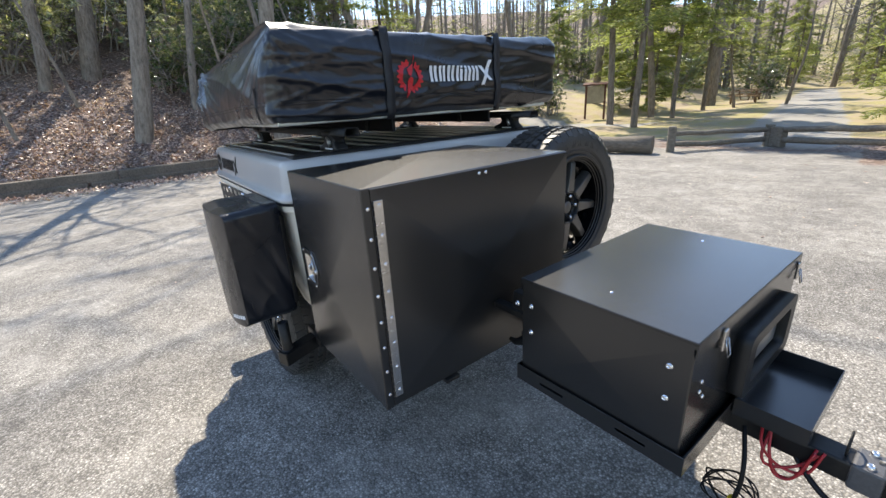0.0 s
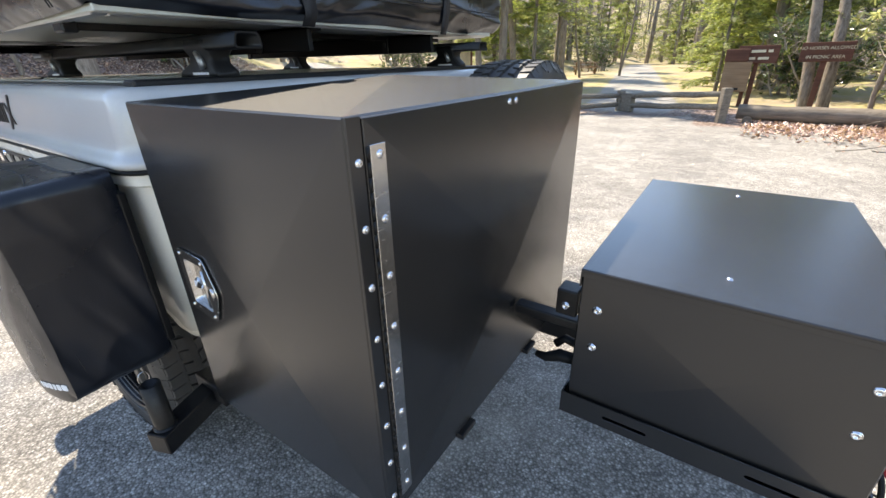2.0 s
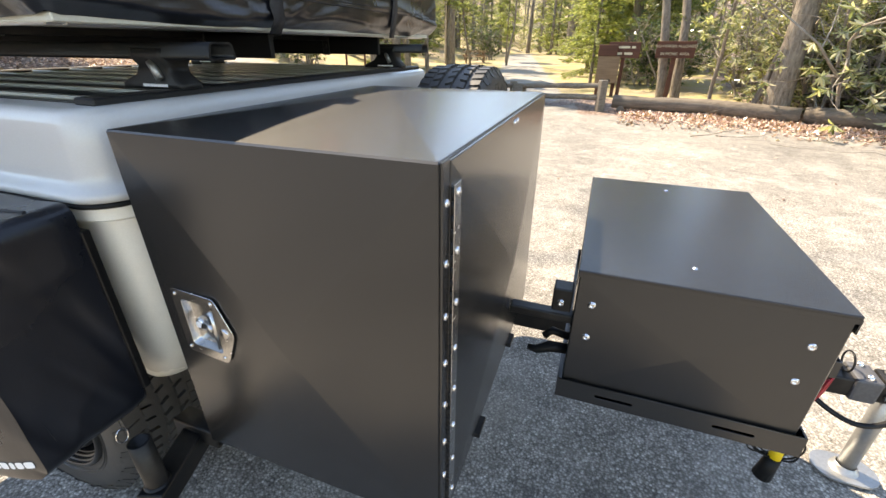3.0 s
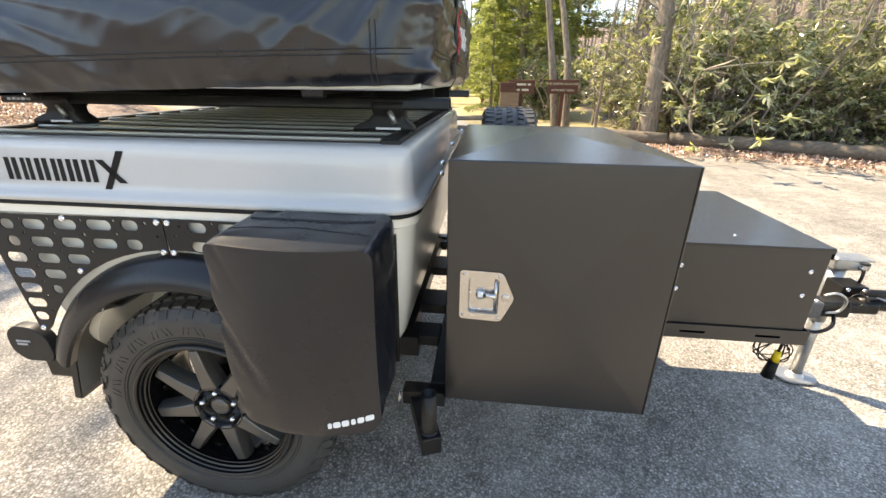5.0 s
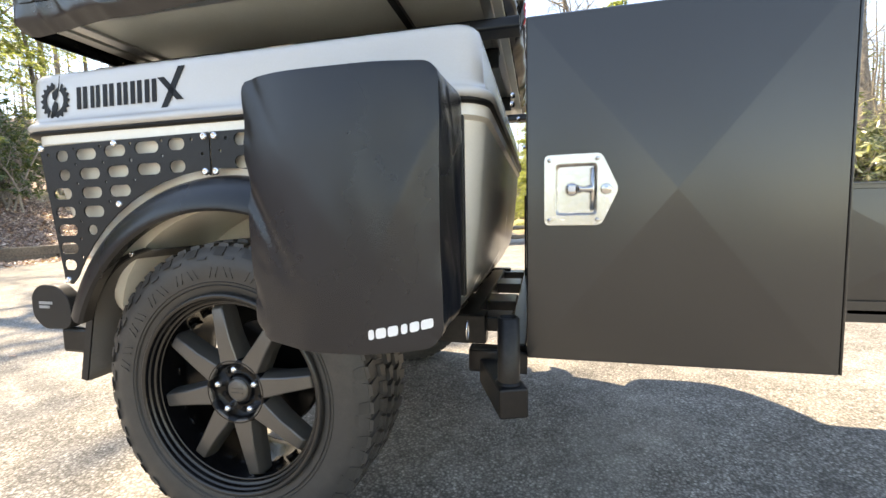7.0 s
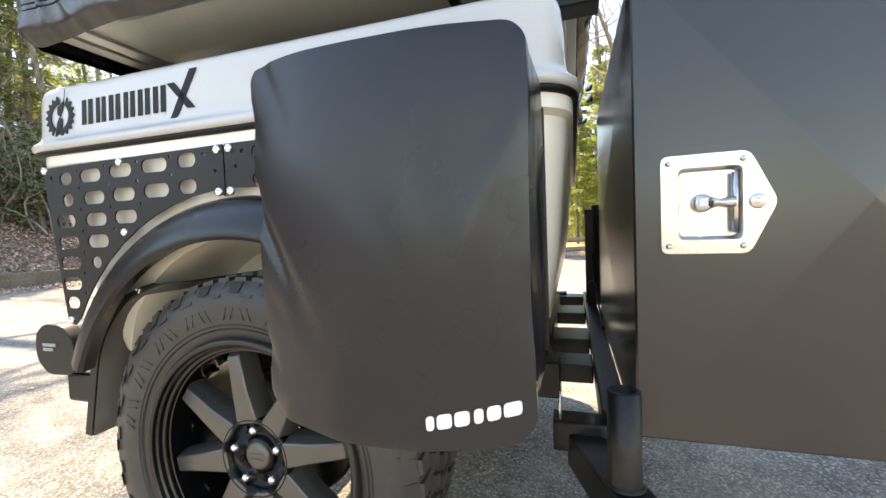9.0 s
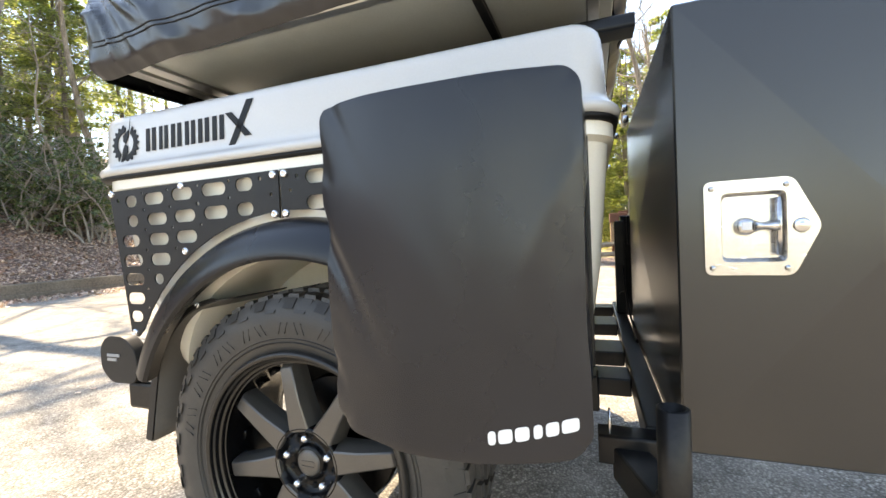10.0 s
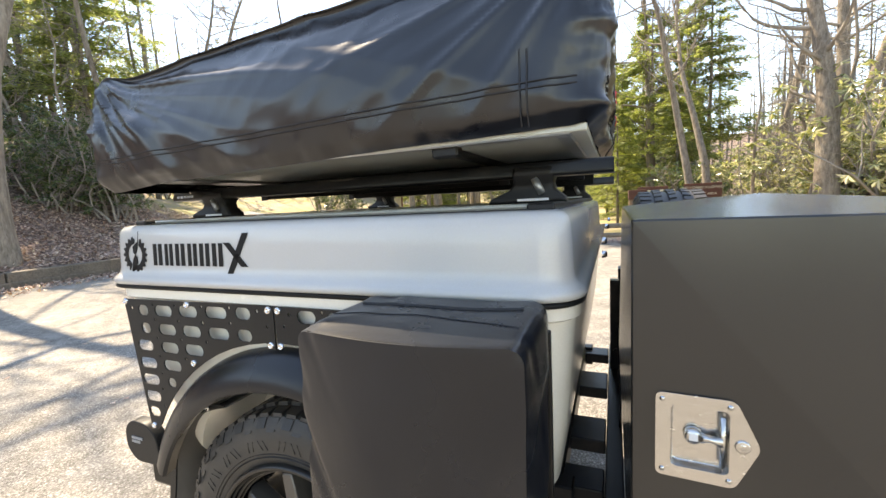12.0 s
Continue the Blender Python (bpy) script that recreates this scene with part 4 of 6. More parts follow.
for k in range(33):
    z = 0.602 + k * 0.0195
    tube([(BX1 + 0.0022, -0.8952, z), (BX1 + 0.0022, -0.8952, z + 0.0182)], 0.0026, 8, True, kn)
tagged(part("hinge_knuckle", kn, M_FRAME, door), kind="stuff")
riv = data_of("rivet", lathe([(0.0005, -0.0032), (0.002, -0.0030), (0.0024, -0.0018), (0.0034, -0.0030), (0.0056, -0.0018), (0.0062, 0.0)], 12), M_CHROME, True)
for k in range(8):
    z = 1.2265 - k * 0.0871
    o = part("rivet", riv, None, store)
    o.matrix_basis = pose(BX1, -0.910, z) @ facing("+x")
    o = part("rivet", riv, None, door)
    o.matrix_basis = pose(BX1 + 0.0048, -0.876, z + 0.006) @ facing("+x")
for y in (-0.499, -0.470):
    o = part("rivet", riv, None, door)
    o.matrix_basis = pose(BX1 + 0.0018, y, 1.264) @ facing("+x")
for y in (-0.66, -0.30):
    part("foot_bracket", box(BX1 - 0.03, BX1 + 0.012, y - 0.03, y + 0.03, 0.548, 0.562, 0.003), M_FRAME, store)
part("under_tray", box(BX0 + 0.01, BX1 - 0.10, -0.85, BY1 - 0.05, 0.5555, 0.562), M_FRAME, store)
# recessed folding latch on the side
latch_outer = round_poly([(0.822, 0.852), (0.934, 0.852), (0.967, 0.9245), (0.934, 0.997), (0.822, 0.997)], 0.011)
pan = (0.844, 0.926, 0.872, 0.978)
pan_ring = round_poly([(pan[0], pan[2]), (pan[1], pan[2]), (pan[1], pan[3]), (pan[0], pan[3])], 0.010)
latch = part("latch", plate(latch_outer, [pan_ring], 0.0025), M_STEEL, store, "polished stainless folding T-handle latch")
latch.matrix_basis = Matrix.Translation((0.895, BY0 - 0.0098, 0)) @ pose(0, 0, 0, 0, 0, -3.5) @ Matrix.Translation((-0.895, 0, 0))
pb2 = bmesh.new()
n = len(pan_ring)
cx, cz = (pan[0] + pan[1]) / 2, (pan[2] + pan[3]) / 2
loops = []
for s, dy in ((1.0, 0.0), (0.985, 0.003), (0.93, 0.0125), (0.90, 0.014)):
    loops.append([pb2.verts.new((cx + (x - cx) * s, dy, cz + (z - cz) * s)) for x, z in pan_ring])
for a, c in zip(loops, loops[1:]):
    for k in range(n):
        pb2.faces.new((a[k], a[(k + 1) % n], c[(k + 1) % n], c[k])).smooth = True
pb2.faces.new(loops[-1])
bmesh.ops.recalc_face_normals(pb2, faces=pb2.faces[:])
part("pan", moved(pb2, pose(0, 0.001, 0)), M_STEEL, latch, "pressed recess")
part("handle", tube([(0.917, 0.003, 0.882), (0.917, 0.003, 0.968)], 0.0045, 12), M_STEEL, latch, "folding handle bar")
part("handle_neck", tube([(0.917, 0.004, 0.926), (0.900, 0.004, 0.926), (0.888, 0.005, 0.926)], [0.010, 0.0045, 0.009], 10), M_STEEL, latch)
part("pivot", moved(lathe([(0.0005, 0.001), (0.0105, 0.001), (0.0135, 0.005), (0.014, 0.013)], 24), pose(0.877, 0, 0.926)), M_STEEL, latch, "", True)
part("pivot_square", box(0.8705, 0.8835, -0.001, 0.004, 0.9205, 0.9325, 0.001), M_PRINT, latch)
part("key_lock", moved(lathe([(0.0005, -0.0028), (0.0045, -0.0028), (0.0052, -0.0022), (0.0085, -0.0034), (0.0105, -0.0018), (0.011, 0.0)], 24), pose(0.943, 0, 0.925)), M_STEEL, latch, "", True)
for x, z in ((0.832, 0.863), (0.926, 0.863), (0.832, 0.986), (0.926, 0.986)):
    part("latch_rivet", moved(lathe([(0.0005, -0.0025), (0.003, -0.0022), (0.0045, 0.0)], 10), pose(x, 0, z)), M_STEEL, latch, "", True)

# ---- tongue box ----
NX0, NX1, NY0, NY1 = 1.540, 2.066, -0.490, 0.313
nose = thing("tongue_box", "satin black steel tongue box bolted on the drawbar", "tool box")
part("body", crossed(NX0 + 0.004, NX1 - 0.006, NY0 + 0.002, NY1 - 0.002, 0.600, 0.930, {NEAR: 0.007}), M_BLACK, nose)
lidb = box(NX0, NX1, NY0, NY1, 0.938, 0.946, 0.002, 1)
box(NX1 - 0.003, NX1, NY0, NY1, 0.905, 0.9385, bm=lidb)
box(NX0, NX0 + 0.003, NY0, NY1, 0.905, 0.9385, bm=lidb)
part("lid", lidb, M_BLACK, nose, "flat satin black lid")
part("lid_edge", box(NX0 + 0.003, NX1 - 0.003, NY0 + 0.0005, NY1 - 0.0005, 0.928, 0.939), M_BLACK, nose)
for y in (NY0 - 0.008, NY1 + 0.004):
    r = plate([(NX0 - 0.008, 0.566), (NX1 + 0.012, 0.566), (NX1 + 0.012, 0.624), (NX0 - 0.008, 0.624)], [oval(1.675, 0.594, 0.092, 0.010), oval(1.94, 0.594, 0.088, 0.010)], 0.004)
    part("base_rail", moved(r, pose(0, y, 0)), M_BLACK, nose, "slotted black mounting rail")
part("base_rail", box(NX0 - 0.008, NX0 - 0.004, NY0 - 0.004, NY1 + 0.004, 0.566, 0.624), M_BLACK, nose)
part("base_rail", box(NX1 + 0.008, NX1 + 0.012, NY0 - 0.004, NY1 + 0.004, 0.566, 0.624), M_BLACK, nose)
part("base_plate", box(NX0 - 0.004, NX1 + 0.008, NY0 - 0.004, NY1 + 0.004, 0.572, 0.576), M_BLACK, nose)
bolt = bmesh.new()
lathe([(0.0004, -0.0025), (0.0034, -0.0025), (0.0038, -0.0045), (0.0062, -0.0042), (0.0074, -0.0024), (0.0076, -0.0014), (0.0098, -0.0012), (0.0098, 0.0)], 20, bolt)
bolt = data_of("bolt", bolt, M_CHROME, True)
for x in (1.582, 2.009):
    for z in (0.8575, 0.7645):
        o = part("bolt", bolt, None, nose)
        o.location = (x, NY0 + 0.002, z)
stud = data_of("lid_stud", lathe([(0.0004, -0.003), (0.004, -0.0026), (0.0058, 0.0)], 12), M_CHROME, True)
for y in (-0.389, 0.223):
    o = part("lid_stud", stud, None, nose)
    o.matrix_basis = pose(1.792, y, 0.946) @ facing("+z")
# the front: a deep framed opening and two draw latches
fr = bmesh.new()
fo = round_poly([(-0.21, 0.650), (0.20, 0.650), (0.20, 0.850), (-0.21, 0.850)], 0.03)
fi = round_poly([(-0.16, 0.685), (0.15, 0.685), (0.15, 0.815), (-0.16, 0.815)], 0.025)
merge(fr, moved(plate(fo, [fi], 0.04), pose(NX1 + 0.034, 0, 0, 0, 0, 90)))
part("vent_frame", fr, M_PLASTIC, nose, "black framed cable hatch")
part("hatch_panel", box(NX1 - 0.004, NX1 + 0.006, -0.16, 0.15, 0.69, 0.81), M_ZINC, nose)
for y in (-0.34, 0.27):
    dl = box(NX1, NX1 + 0.009, y - 0.011, y + 0.011, 0.865, 0.925, 0.003)
    tube([(NX1 + 0.010, y - 0.009, 0.90), (NX1 + 0.019, y - 0.009, 0.856), (NX1 + 0.019, y + 0.009, 0.856), (NX1 + 0.010, y + 0.009, 0.90)], 0.002, 6, True, dl)
    part("draw_latch", dl, M_STEEL, nose, "steel wire draw latch")
for y, z in ((-0.41, 0.80), (-0.415, 0.772), (-0.39, 0.745)):
    o = part("rivet", riv, None, nose)
    o.matrix_basis = pose(NX1 - 0.006, y, z) @ facing("+x")
# hitch pin bracket and rubber knob behind
part("hinge_block", box(1.490, 1.537, -0.475, -0.425, 0.815, 0.878, 0.004), M_FRAME, nose)
o = part("bolt", bolt, None, nose)
o.location = (1.512, -0.475, 0.840)
part("link_bar", box(1.385, 1.545, -0.460, -0.425, 0.772, 0.796, 0.004), M_FRAME, nose)
part("rubber_catch", tube([(1.545, -0.43, 0.672), (1.50, -0.43, 0.668), (1.465, -0.432, 0.650), (1.44, -0.432, 0.652)], [0.014, 0.016, 0.012, 0.008], 12), M_SEAL, nose, "black rubber pull catch")
part("rubber_loop", tube([(1.545, -0.40, 0.69), (1.50, -0.40, 0.70), (1.48, -0.405, 0.68)], 0.011, 10), M_SEAL, nose)

# ---- spare wheel ----
spare = thing("spare_wheel", "spare all-terrain tyre on a black alloy wheel, upright", "spare wheel")
spare_tyre = copy_thing(wheel, pose(0, 0, 0))
spare_tyre.parent = spare
spare_tyre.matrix_basis = pose(0.978, 0.395, 0.925) @ pose(0, 0, 0, 0, 0, 90) @ pose(0, 0, 0, 0, 17, 0)
carrier = box(0.775, 0.865, 0.345, 0.445, 0.54, 0.99, 0.005)
box(0.80, 0.93, 0.33, 0.46, 0.86, 0.99, 0.005, 2, carrier)
part("carrier_arm", carrier, M_FRAME, spare, "black steel wheel carrier")

# ---- roof bars ----
rack = thing("roof_rack", "two black aluminium roof bars on black feet", "roof rack")
for y in (-0.63, 0.49):
    prof = round_poly([(-0.038, 1.375), (0.038, 1.375), (0.030, 1.410), (-0.030, 1.410)], 0.010)
    inn = [((x) * 0.86, 1.3925 + (z - 1.3925) * 0.80) for x, z in prof]
    bar = moved(plate(prof, [inn], 1.44), pose(0.760, y, 0, 0, 0, 90))
    bo = part("crossbar", bar, M_FRAME, rack, "black hollow roof bar")
    for k in range(5):
        part("end_mark", box(-0.655 + 0.017 * k, -0.643 + 0.017 * k, y - 0.0385, y - 0.036, 1.384, 1.392), M_GREYPRINT, bo, "small grey lettering bar")
    for x in (-0.50, 0.572):
        loops = [ring_loop(x - a, x + c, y - w, y + w, z, 0.012, 4) for z, a, c, w in ((1.314, 0.105, 0.085, 0.032), (1.326, 0.10, 0.082, 0.032), (1.345, 0.055, 0.06, 0.028), (1.362, 0.04, 0.055, 0.030), (1.378, 0.042, 0.058, 0.041), (1.398, 0.04, 0.055, 0.041))]
        part("foot", skin(loops, True, True), M_PLASTIC, rack)
        part("foot_mark", box(x - 0.03, x + 0.045, y - 0.0335, y - 0.0315, 1.319, 1.325), M_PRINT, rack, "small white lettering bar")
        part("foot_pin", tube([(x + 0.03, y - 0.034, 1.335), (x + 0.012, y - 0.034, 1.372)], 0.009, 10), M_ZINC, rack)

# ---- folded roof-top tent ----
TX0, TX1, TY0, TY1, TZ0, TZ1 = -0.612, 0.745, -0.945, 0.700, 1.430, 1.790
tent = thing("roof_tent", "folded roof-top tent under a creased glossy black cover", "roof tent")


HEM = TZ0 - 0.006


def ridge(n, sharpness=2.4):
    return max(0.0, 1 - sharpness * abs(n)) ** 2


def fan(du, dz, seed, reach):
    """Pulled folds that spread from a corner, du and dz away from it."""
    r, a = math.hypot(du, dz), math.atan2(dz, du + 0.02)
    return math.exp(-r / reach) * (ridge(noise.noise((a * 3.4, r * 0.9, seed))) + 0.4 * ridge(noise.noise((a * 8.0, r * 1.4, seed + 3)))) * smooth(0.0, 0.10, r)


def cover_shape(p, nn):
    u, w = (p.x - TX0) / (TX1 - TX0), (p.z - HEM) / (TZ1 - HEM)
    q = p.copy()
    n = Vector((nn.x, nn.y, 0.25 * nn.z))
    # the pack is lower at its rear, and its hem hangs there
    q.z -= 0.085 * (1 - u) * smooth(0.0, 1.0, w)
    q.z -= 0.045 * max(1 - u, 0.0) ** 1.6 * (1 - smooth(0.0, 0.5, w))
    q.z += smooth(0.6, 1.0, w) * (0.012 * noise.noise((p.x * 2.2, p.y * 2.2, 1.0)) + 0.006 * ridge(noise.noise((p.x * 4 + p.y * 2, p.y * 4, 2.0))))
    # upper edges lean in a little, the foot of the near side stands out towards the front
    q.y += max(0.0, -nn.y) * (0.085 * max(w, 0.0) ** 3 - (1 - w) * (0.015 * u - 0.030))
    # the rear corner of the cover pulls up into a peak
    peak = math.exp(-((p.x - TX0) ** 2 + (p.y - TY0) ** 2) / 0.006) * smooth(0.7, 1.0, w)
    q += Vector((-0.012, -0.020, 0.045)) * peak
    # folds drawn from the corners, along the sides and over the front
    near, front = abs(nn.y), abs(nn.x)
    dz = TZ1 - p.z
    f = near * (0.026 * fan(p.x - TX0, dz, 2.0, 0.50) + 0.014 * fan(TX1 - p.x, dz, 9.0, 0.40)
                + 0.009 * ridge(noise.noise((p.x * 2.4 + p.z * 5.0, (p.z - p.x) * 0.5, 4.0)), 1.8)
                + 0.0020 * ridge(noise.noise((p.x * 9.0 - p.z * 7.0, (p.z + p.x) * 0.8, 7.0))))
    g = front * (0.014 * ridge(noise.noise((p.y * 1.3, p.z * 8.0 + p.y * 0.9, 3.0))) + 0.006 * ridge(noise.noise((p.y * 3.2, p.z * 15.0 - p.y * 2.0, 7.0)))
                 + 0.012 * fan(p.y - TY0, dz, 5.0, 0.4) + 0.008 * fan(abs(p.y + 0.43), TZ1 - dz - HEM, 6.0, 0.3))
    # short gathers where the hem is sewn
    pucker = (1 - smooth(0.04, 0.36, w)) * (1 - 0.65 * front) * (0.007 * noise.noise((p.x * 13 + p.z * 2.5, p.y * 13, 4.0)) + 0.003 * noise.noise((p.x * 30, p.y * 30 + p.z * 3, 8.0)))
    q += n * (-0.014 + f + g + pucker + 0.012 * math.sin(math.pi * min(max(w, 0), 1)) + 0.006 * noise.noise((p.x * 1.5, p.y * 1.5, p.z * 1.8)))
    if w < 0.12:
        q.z += 0.007 * noise.noise((p.x * 4, p.y * 4, 9.0))
        q -= n * 0.010 * (0.12 - w) / 0.12
    return q


cov = soft_box(TX0, TX1, TY0, TY1, HEM, TZ1, 0.060, 150, 150, 50, cover_shape, False)
cover = part("cover", cov, M_COVER, tent, "creased black PVC cover")
bp = box(TX0 + 0.04, TX1 - 0.028, TY0 + 0.042, TY1 - 0.07, 1.436, 1.450, 0.002, 1)
part("base_panel", bp, M_UNDER, tent, "grey aluminium tent base")
ed = bmesh.new()
for y in (TY0 + 0.045, TY1 - 0.095):
    box(TX0 + 0.045, TX1 - 0.055, y, y + 0.03, 1.4325, 1.448, 0.003, 1, ed)
for x in (TX0 + 0.045, TX1 - 0.085):
    box(x, x + 0.03, TY0 + 0.075, TY1 - 0.095, 1.4325, 1.448, 0.003, 1, ed)
part("base_edge", ed, M_ALU, tent, "pale aluminium edge profile")
for x in (-0.535, -0.47):
    part("mount_channel", box(x - 0.022, x + 0.022, TY0 + 0.06, TY1 - 0.11, 1.427, 1.4375, 0.002, 1), M_ALU, tent)
tee = box(0.436, 0.456, TY0 + 0.075, TY1 - 0.11, 1.420, 1.437, 0.002, 1)
box(0.418, 0.474, TY0 + 0.060, TY0 + 0.092, 1.414, 1.437, 0.004, 1, tee)
part("mount_channel", tee, M_FRAME, tent, "thin black cross channel with a capped end")
for y in (-0.380, 0.220):
    beam = box(-0.555, 0.680, y - 0.008, y + 0.008, 1.372, 1.4345, 0.002, 1)
    box(-0.555, 0.680, y - 0.008, y + 0.045, 1.4265, 1.4345, 0.002, 1, beam)
    runner = part("mount_runner", beam, M_SEAL, tent, "deep black runner over the roof bar")
    for x in (-0.535, 0.445):
        clip = box(x - 0.016, x + 0.016, y - 0.014, y - 0.008, 1.369, 1.4345, 0.002, 1)
        box(x - 0.008, x + 0.008, y - 0.020, y - 0.014, 1.394, 1.410, 0.003, 1, clip)
        part("clamp_plate", clip, M_PLASTIC, runner)


def drape(y0, y1, off, steps=26):
    """A strap that follows the cover down its front and over the top."""
    b = bmesh.new()
    path = [(TX1 + off, HEM + 0.005 + (TZ1 - HEM - 0.005) * k / 12) for k in range(13)] + [(TX1 + off - 0.02 - 0.10 * k, TZ1 + off) for k in range(14)]
    rows = []
    for x, z in path:
        row = []
        for y in (y0, (y0 + y1) / 2, y1):
            p = Vector((min(x, TX1), y, min(z, TZ1)))
            nn = Vector((1, 0, 0)) if z < TZ1 - 0.01 else Vector((0.3, 0, 1)).normalized()
            row.append(b.verts.new(cover_shape(p, nn) + nn * off))
        rows.append(row)
    for r0, r1 in zip(rows, rows[1:]):
        for k in range(2):
            b.faces.new((r0[k], r0[k + 1], r1[k + 1], r1[k])).smooth = True
    bmesh.ops.recalc_face_normals(b, faces=b.faces[:])
    bmesh.ops.solidify(b, geom=b.faces[:], thickness=0.002)
    return b


for y in (-0.43, 0.210):
    part("strap", drape(y - 0.02, y + 0.02, 0.007), M_WEB, tent, "black webbing strap")


def stitch(side, w, lift=0.0012):
    """A doubled line of stitching along the cover, a little above its hem."""
    z, pts = HEM + (TZ1 - HEM) * w, []
    for k in range(121):
        t = 0.03 + 0.94 * k / 120
        if side == "near":
            p, nn = Vector((TX0 + (TX1 - TX0) * t, TY0, z)), Vector((0, -1, 0))
        else:
            p, nn = Vector((TX1, TY0 + (TY1 - TY0) * t, z)), Vector((1, 0, 0))
        pts.append(cover_shape(p, nn) + nn * lift)
    return tube(pts, 0.0016, 5)


for side in ("near", "front"):
    for w in (0.235, 0.265):
        part("stitching", stitch(side, w), M_WEB, tent)
for x in (0.612, 0.624):
    line = [cover_shape(Vector((x, TY0, HEM + (TZ1 - HEM) * (0.06 + 0.36 * k / 40))), Vector((0, -1, 0))) + Vector((0, -0.0012, 0)) for k in range(41)]
    part("stitching", tube(line, 0.0016, 5), M_WEB, tent)


# ---- emblems: plain shapes ----
def emblem(r):
    """A toothed ring with an S-shaped hub, cut through by a slanting blade; in xz, about the origin."""
    out, inn = [], []
    teeth = 14
    for k in range(teeth * 4):
        a = k * math.tau / (teeth * 4)
        out.append(((r if k % 4 in (1, 2) else r * 0.86) * math.cos(a), (r if k % 4 in (1, 2) else r * 0.86) * math.sin(a)))
    gap = 0.10
    parts = []
    for s in (1, -1):
        # half a ring on either side of the blade
        arc_o = [(r * (1.0 if (k // 2) % 2 else 0.86) * math.cos(a), r * (1.0 if (k // 2) % 2 else 0.86) * math.sin(a)) for k, a in enumerate([radians(75 + 14 + 152 * i / 31) for i in range(32)])]
        arc_i = [(r * 0.60 * math.cos(a), r * 0.60 * math.sin(a)) for a in [radians(75 + 18 + 144 * (1 - i / 15)) for i in range(16)]]
        parts.append([(s * x, s * z) for x, z in arc_o + arc_i])
        blade = [(0.02, 0.0), (0.20, 0.30), (0.36, 1.30), (0.30, 0.75), (-0.18, 0.44), (-0.16, 0.12)]
        parts.append([(s * r * x, s * r * z) for x, z in blade])
    return parts


WORD = [(0.00, 0.115), (0.135, 0.10), (0.255, 0.115), (0.39, 0.11), (0.515, 0.115), (0.645, 0.12)]


def stroke(length, h):
    return [[(0.79 * length, -0.30 * h), (0.845 * length, -0.30 * h), (1.0 * length, 1.42 * h), (0.945 * length, 1.42 * h)],
            [(0.76 * length, h * 1.02), (0.82 * length, h * 1.02), (0.985 * length, 0), (0.925 * length, 0)]]


def sheet(shapes, thick, holes=None):
    b = bmesh.new()
    for s in shapes:
        merge(b, plate(s, [], thick))
    return b


# on the lid's side
em = part("emblem", sheet(emblem(0.052), 0.0012), M_DECAL, trailer, "black round toothed emblem")
em.matrix_basis = pose(-0.515, -0.9122, 1.2195, -3.2)
for x, w in WORD:
    for x0 in (x * 0.36, (x + w * 0.535) * 0.36):
        wd = part("decal_bar", plate([(x0, 0), (x0 + w * 0.118, 0), (x0 + w * 0.118, 0.060), (x0, 0.060)], [], 0.001), M_DECAL, trailer)
        wd.matrix_basis = pose(-0.436, -0.9135, 1.190, -3.2)
st = part("word_stroke", sheet(stroke(0.36, 0.060), 0.0012), M_DECAL, trailer, "black slanting decal stroke")
st.matrix_basis = pose(-0.436, -0.9138, 1.190, -3.2)
# on the tent's front, printed on the cover
def on_cover(b, y0, z0):
    """Lays flat shapes made in xz onto the cover's front face."""
    bmesh.ops.triangulate(b, faces=b.faces[:])
    bmesh.ops.subdivide_edges(b, edges=[e for e in b.edges if e.calc_length() > 0.03], cuts=2)
    for v in b.verts:
        p = Vector((TX1, y0 + v.co.x, z0 + v.co.z))
        v.co = cover_shape(p, Vector((1, 0, 0))) + Vector((0.004 - v.co.y, 0, 0))
    return b


part("red_emblem", on_cover(sheet(emblem(0.068), 0.001), -0.325, 1.598), M_REDPRINT, cover, "red round toothed emblem")
for x, w in WORD:
    for x0 in (x * 0.39, (x + w * 0.535) * 0.39):
        bar = plate([(x0, 0), (x0 + w * 0.128, 0), (x0 + w * 0.128, 0.066), (x0, 0.066)], [], 0.001)
        part("white_bar", on_cover(bar, -0.215, 1.575), M_PRINT, cover, "plain white printed bar")
part("white_stroke", on_cover(sheet(stroke(0.39, 0.066), 0.001), -0.215, 1.575), M_PRINT, cover, "white slanting stroke")

# ---- bag of the water heater, hung on the side panel ----
bag = thing("heater_bag", "black padded canvas bag with bowed front on the trailer side", "bag")
GX0, GX1, GY0, GY1, GZ0, GZ1 = 0.277, 0.650, -1.150, -0.945, 0.652, 1.131


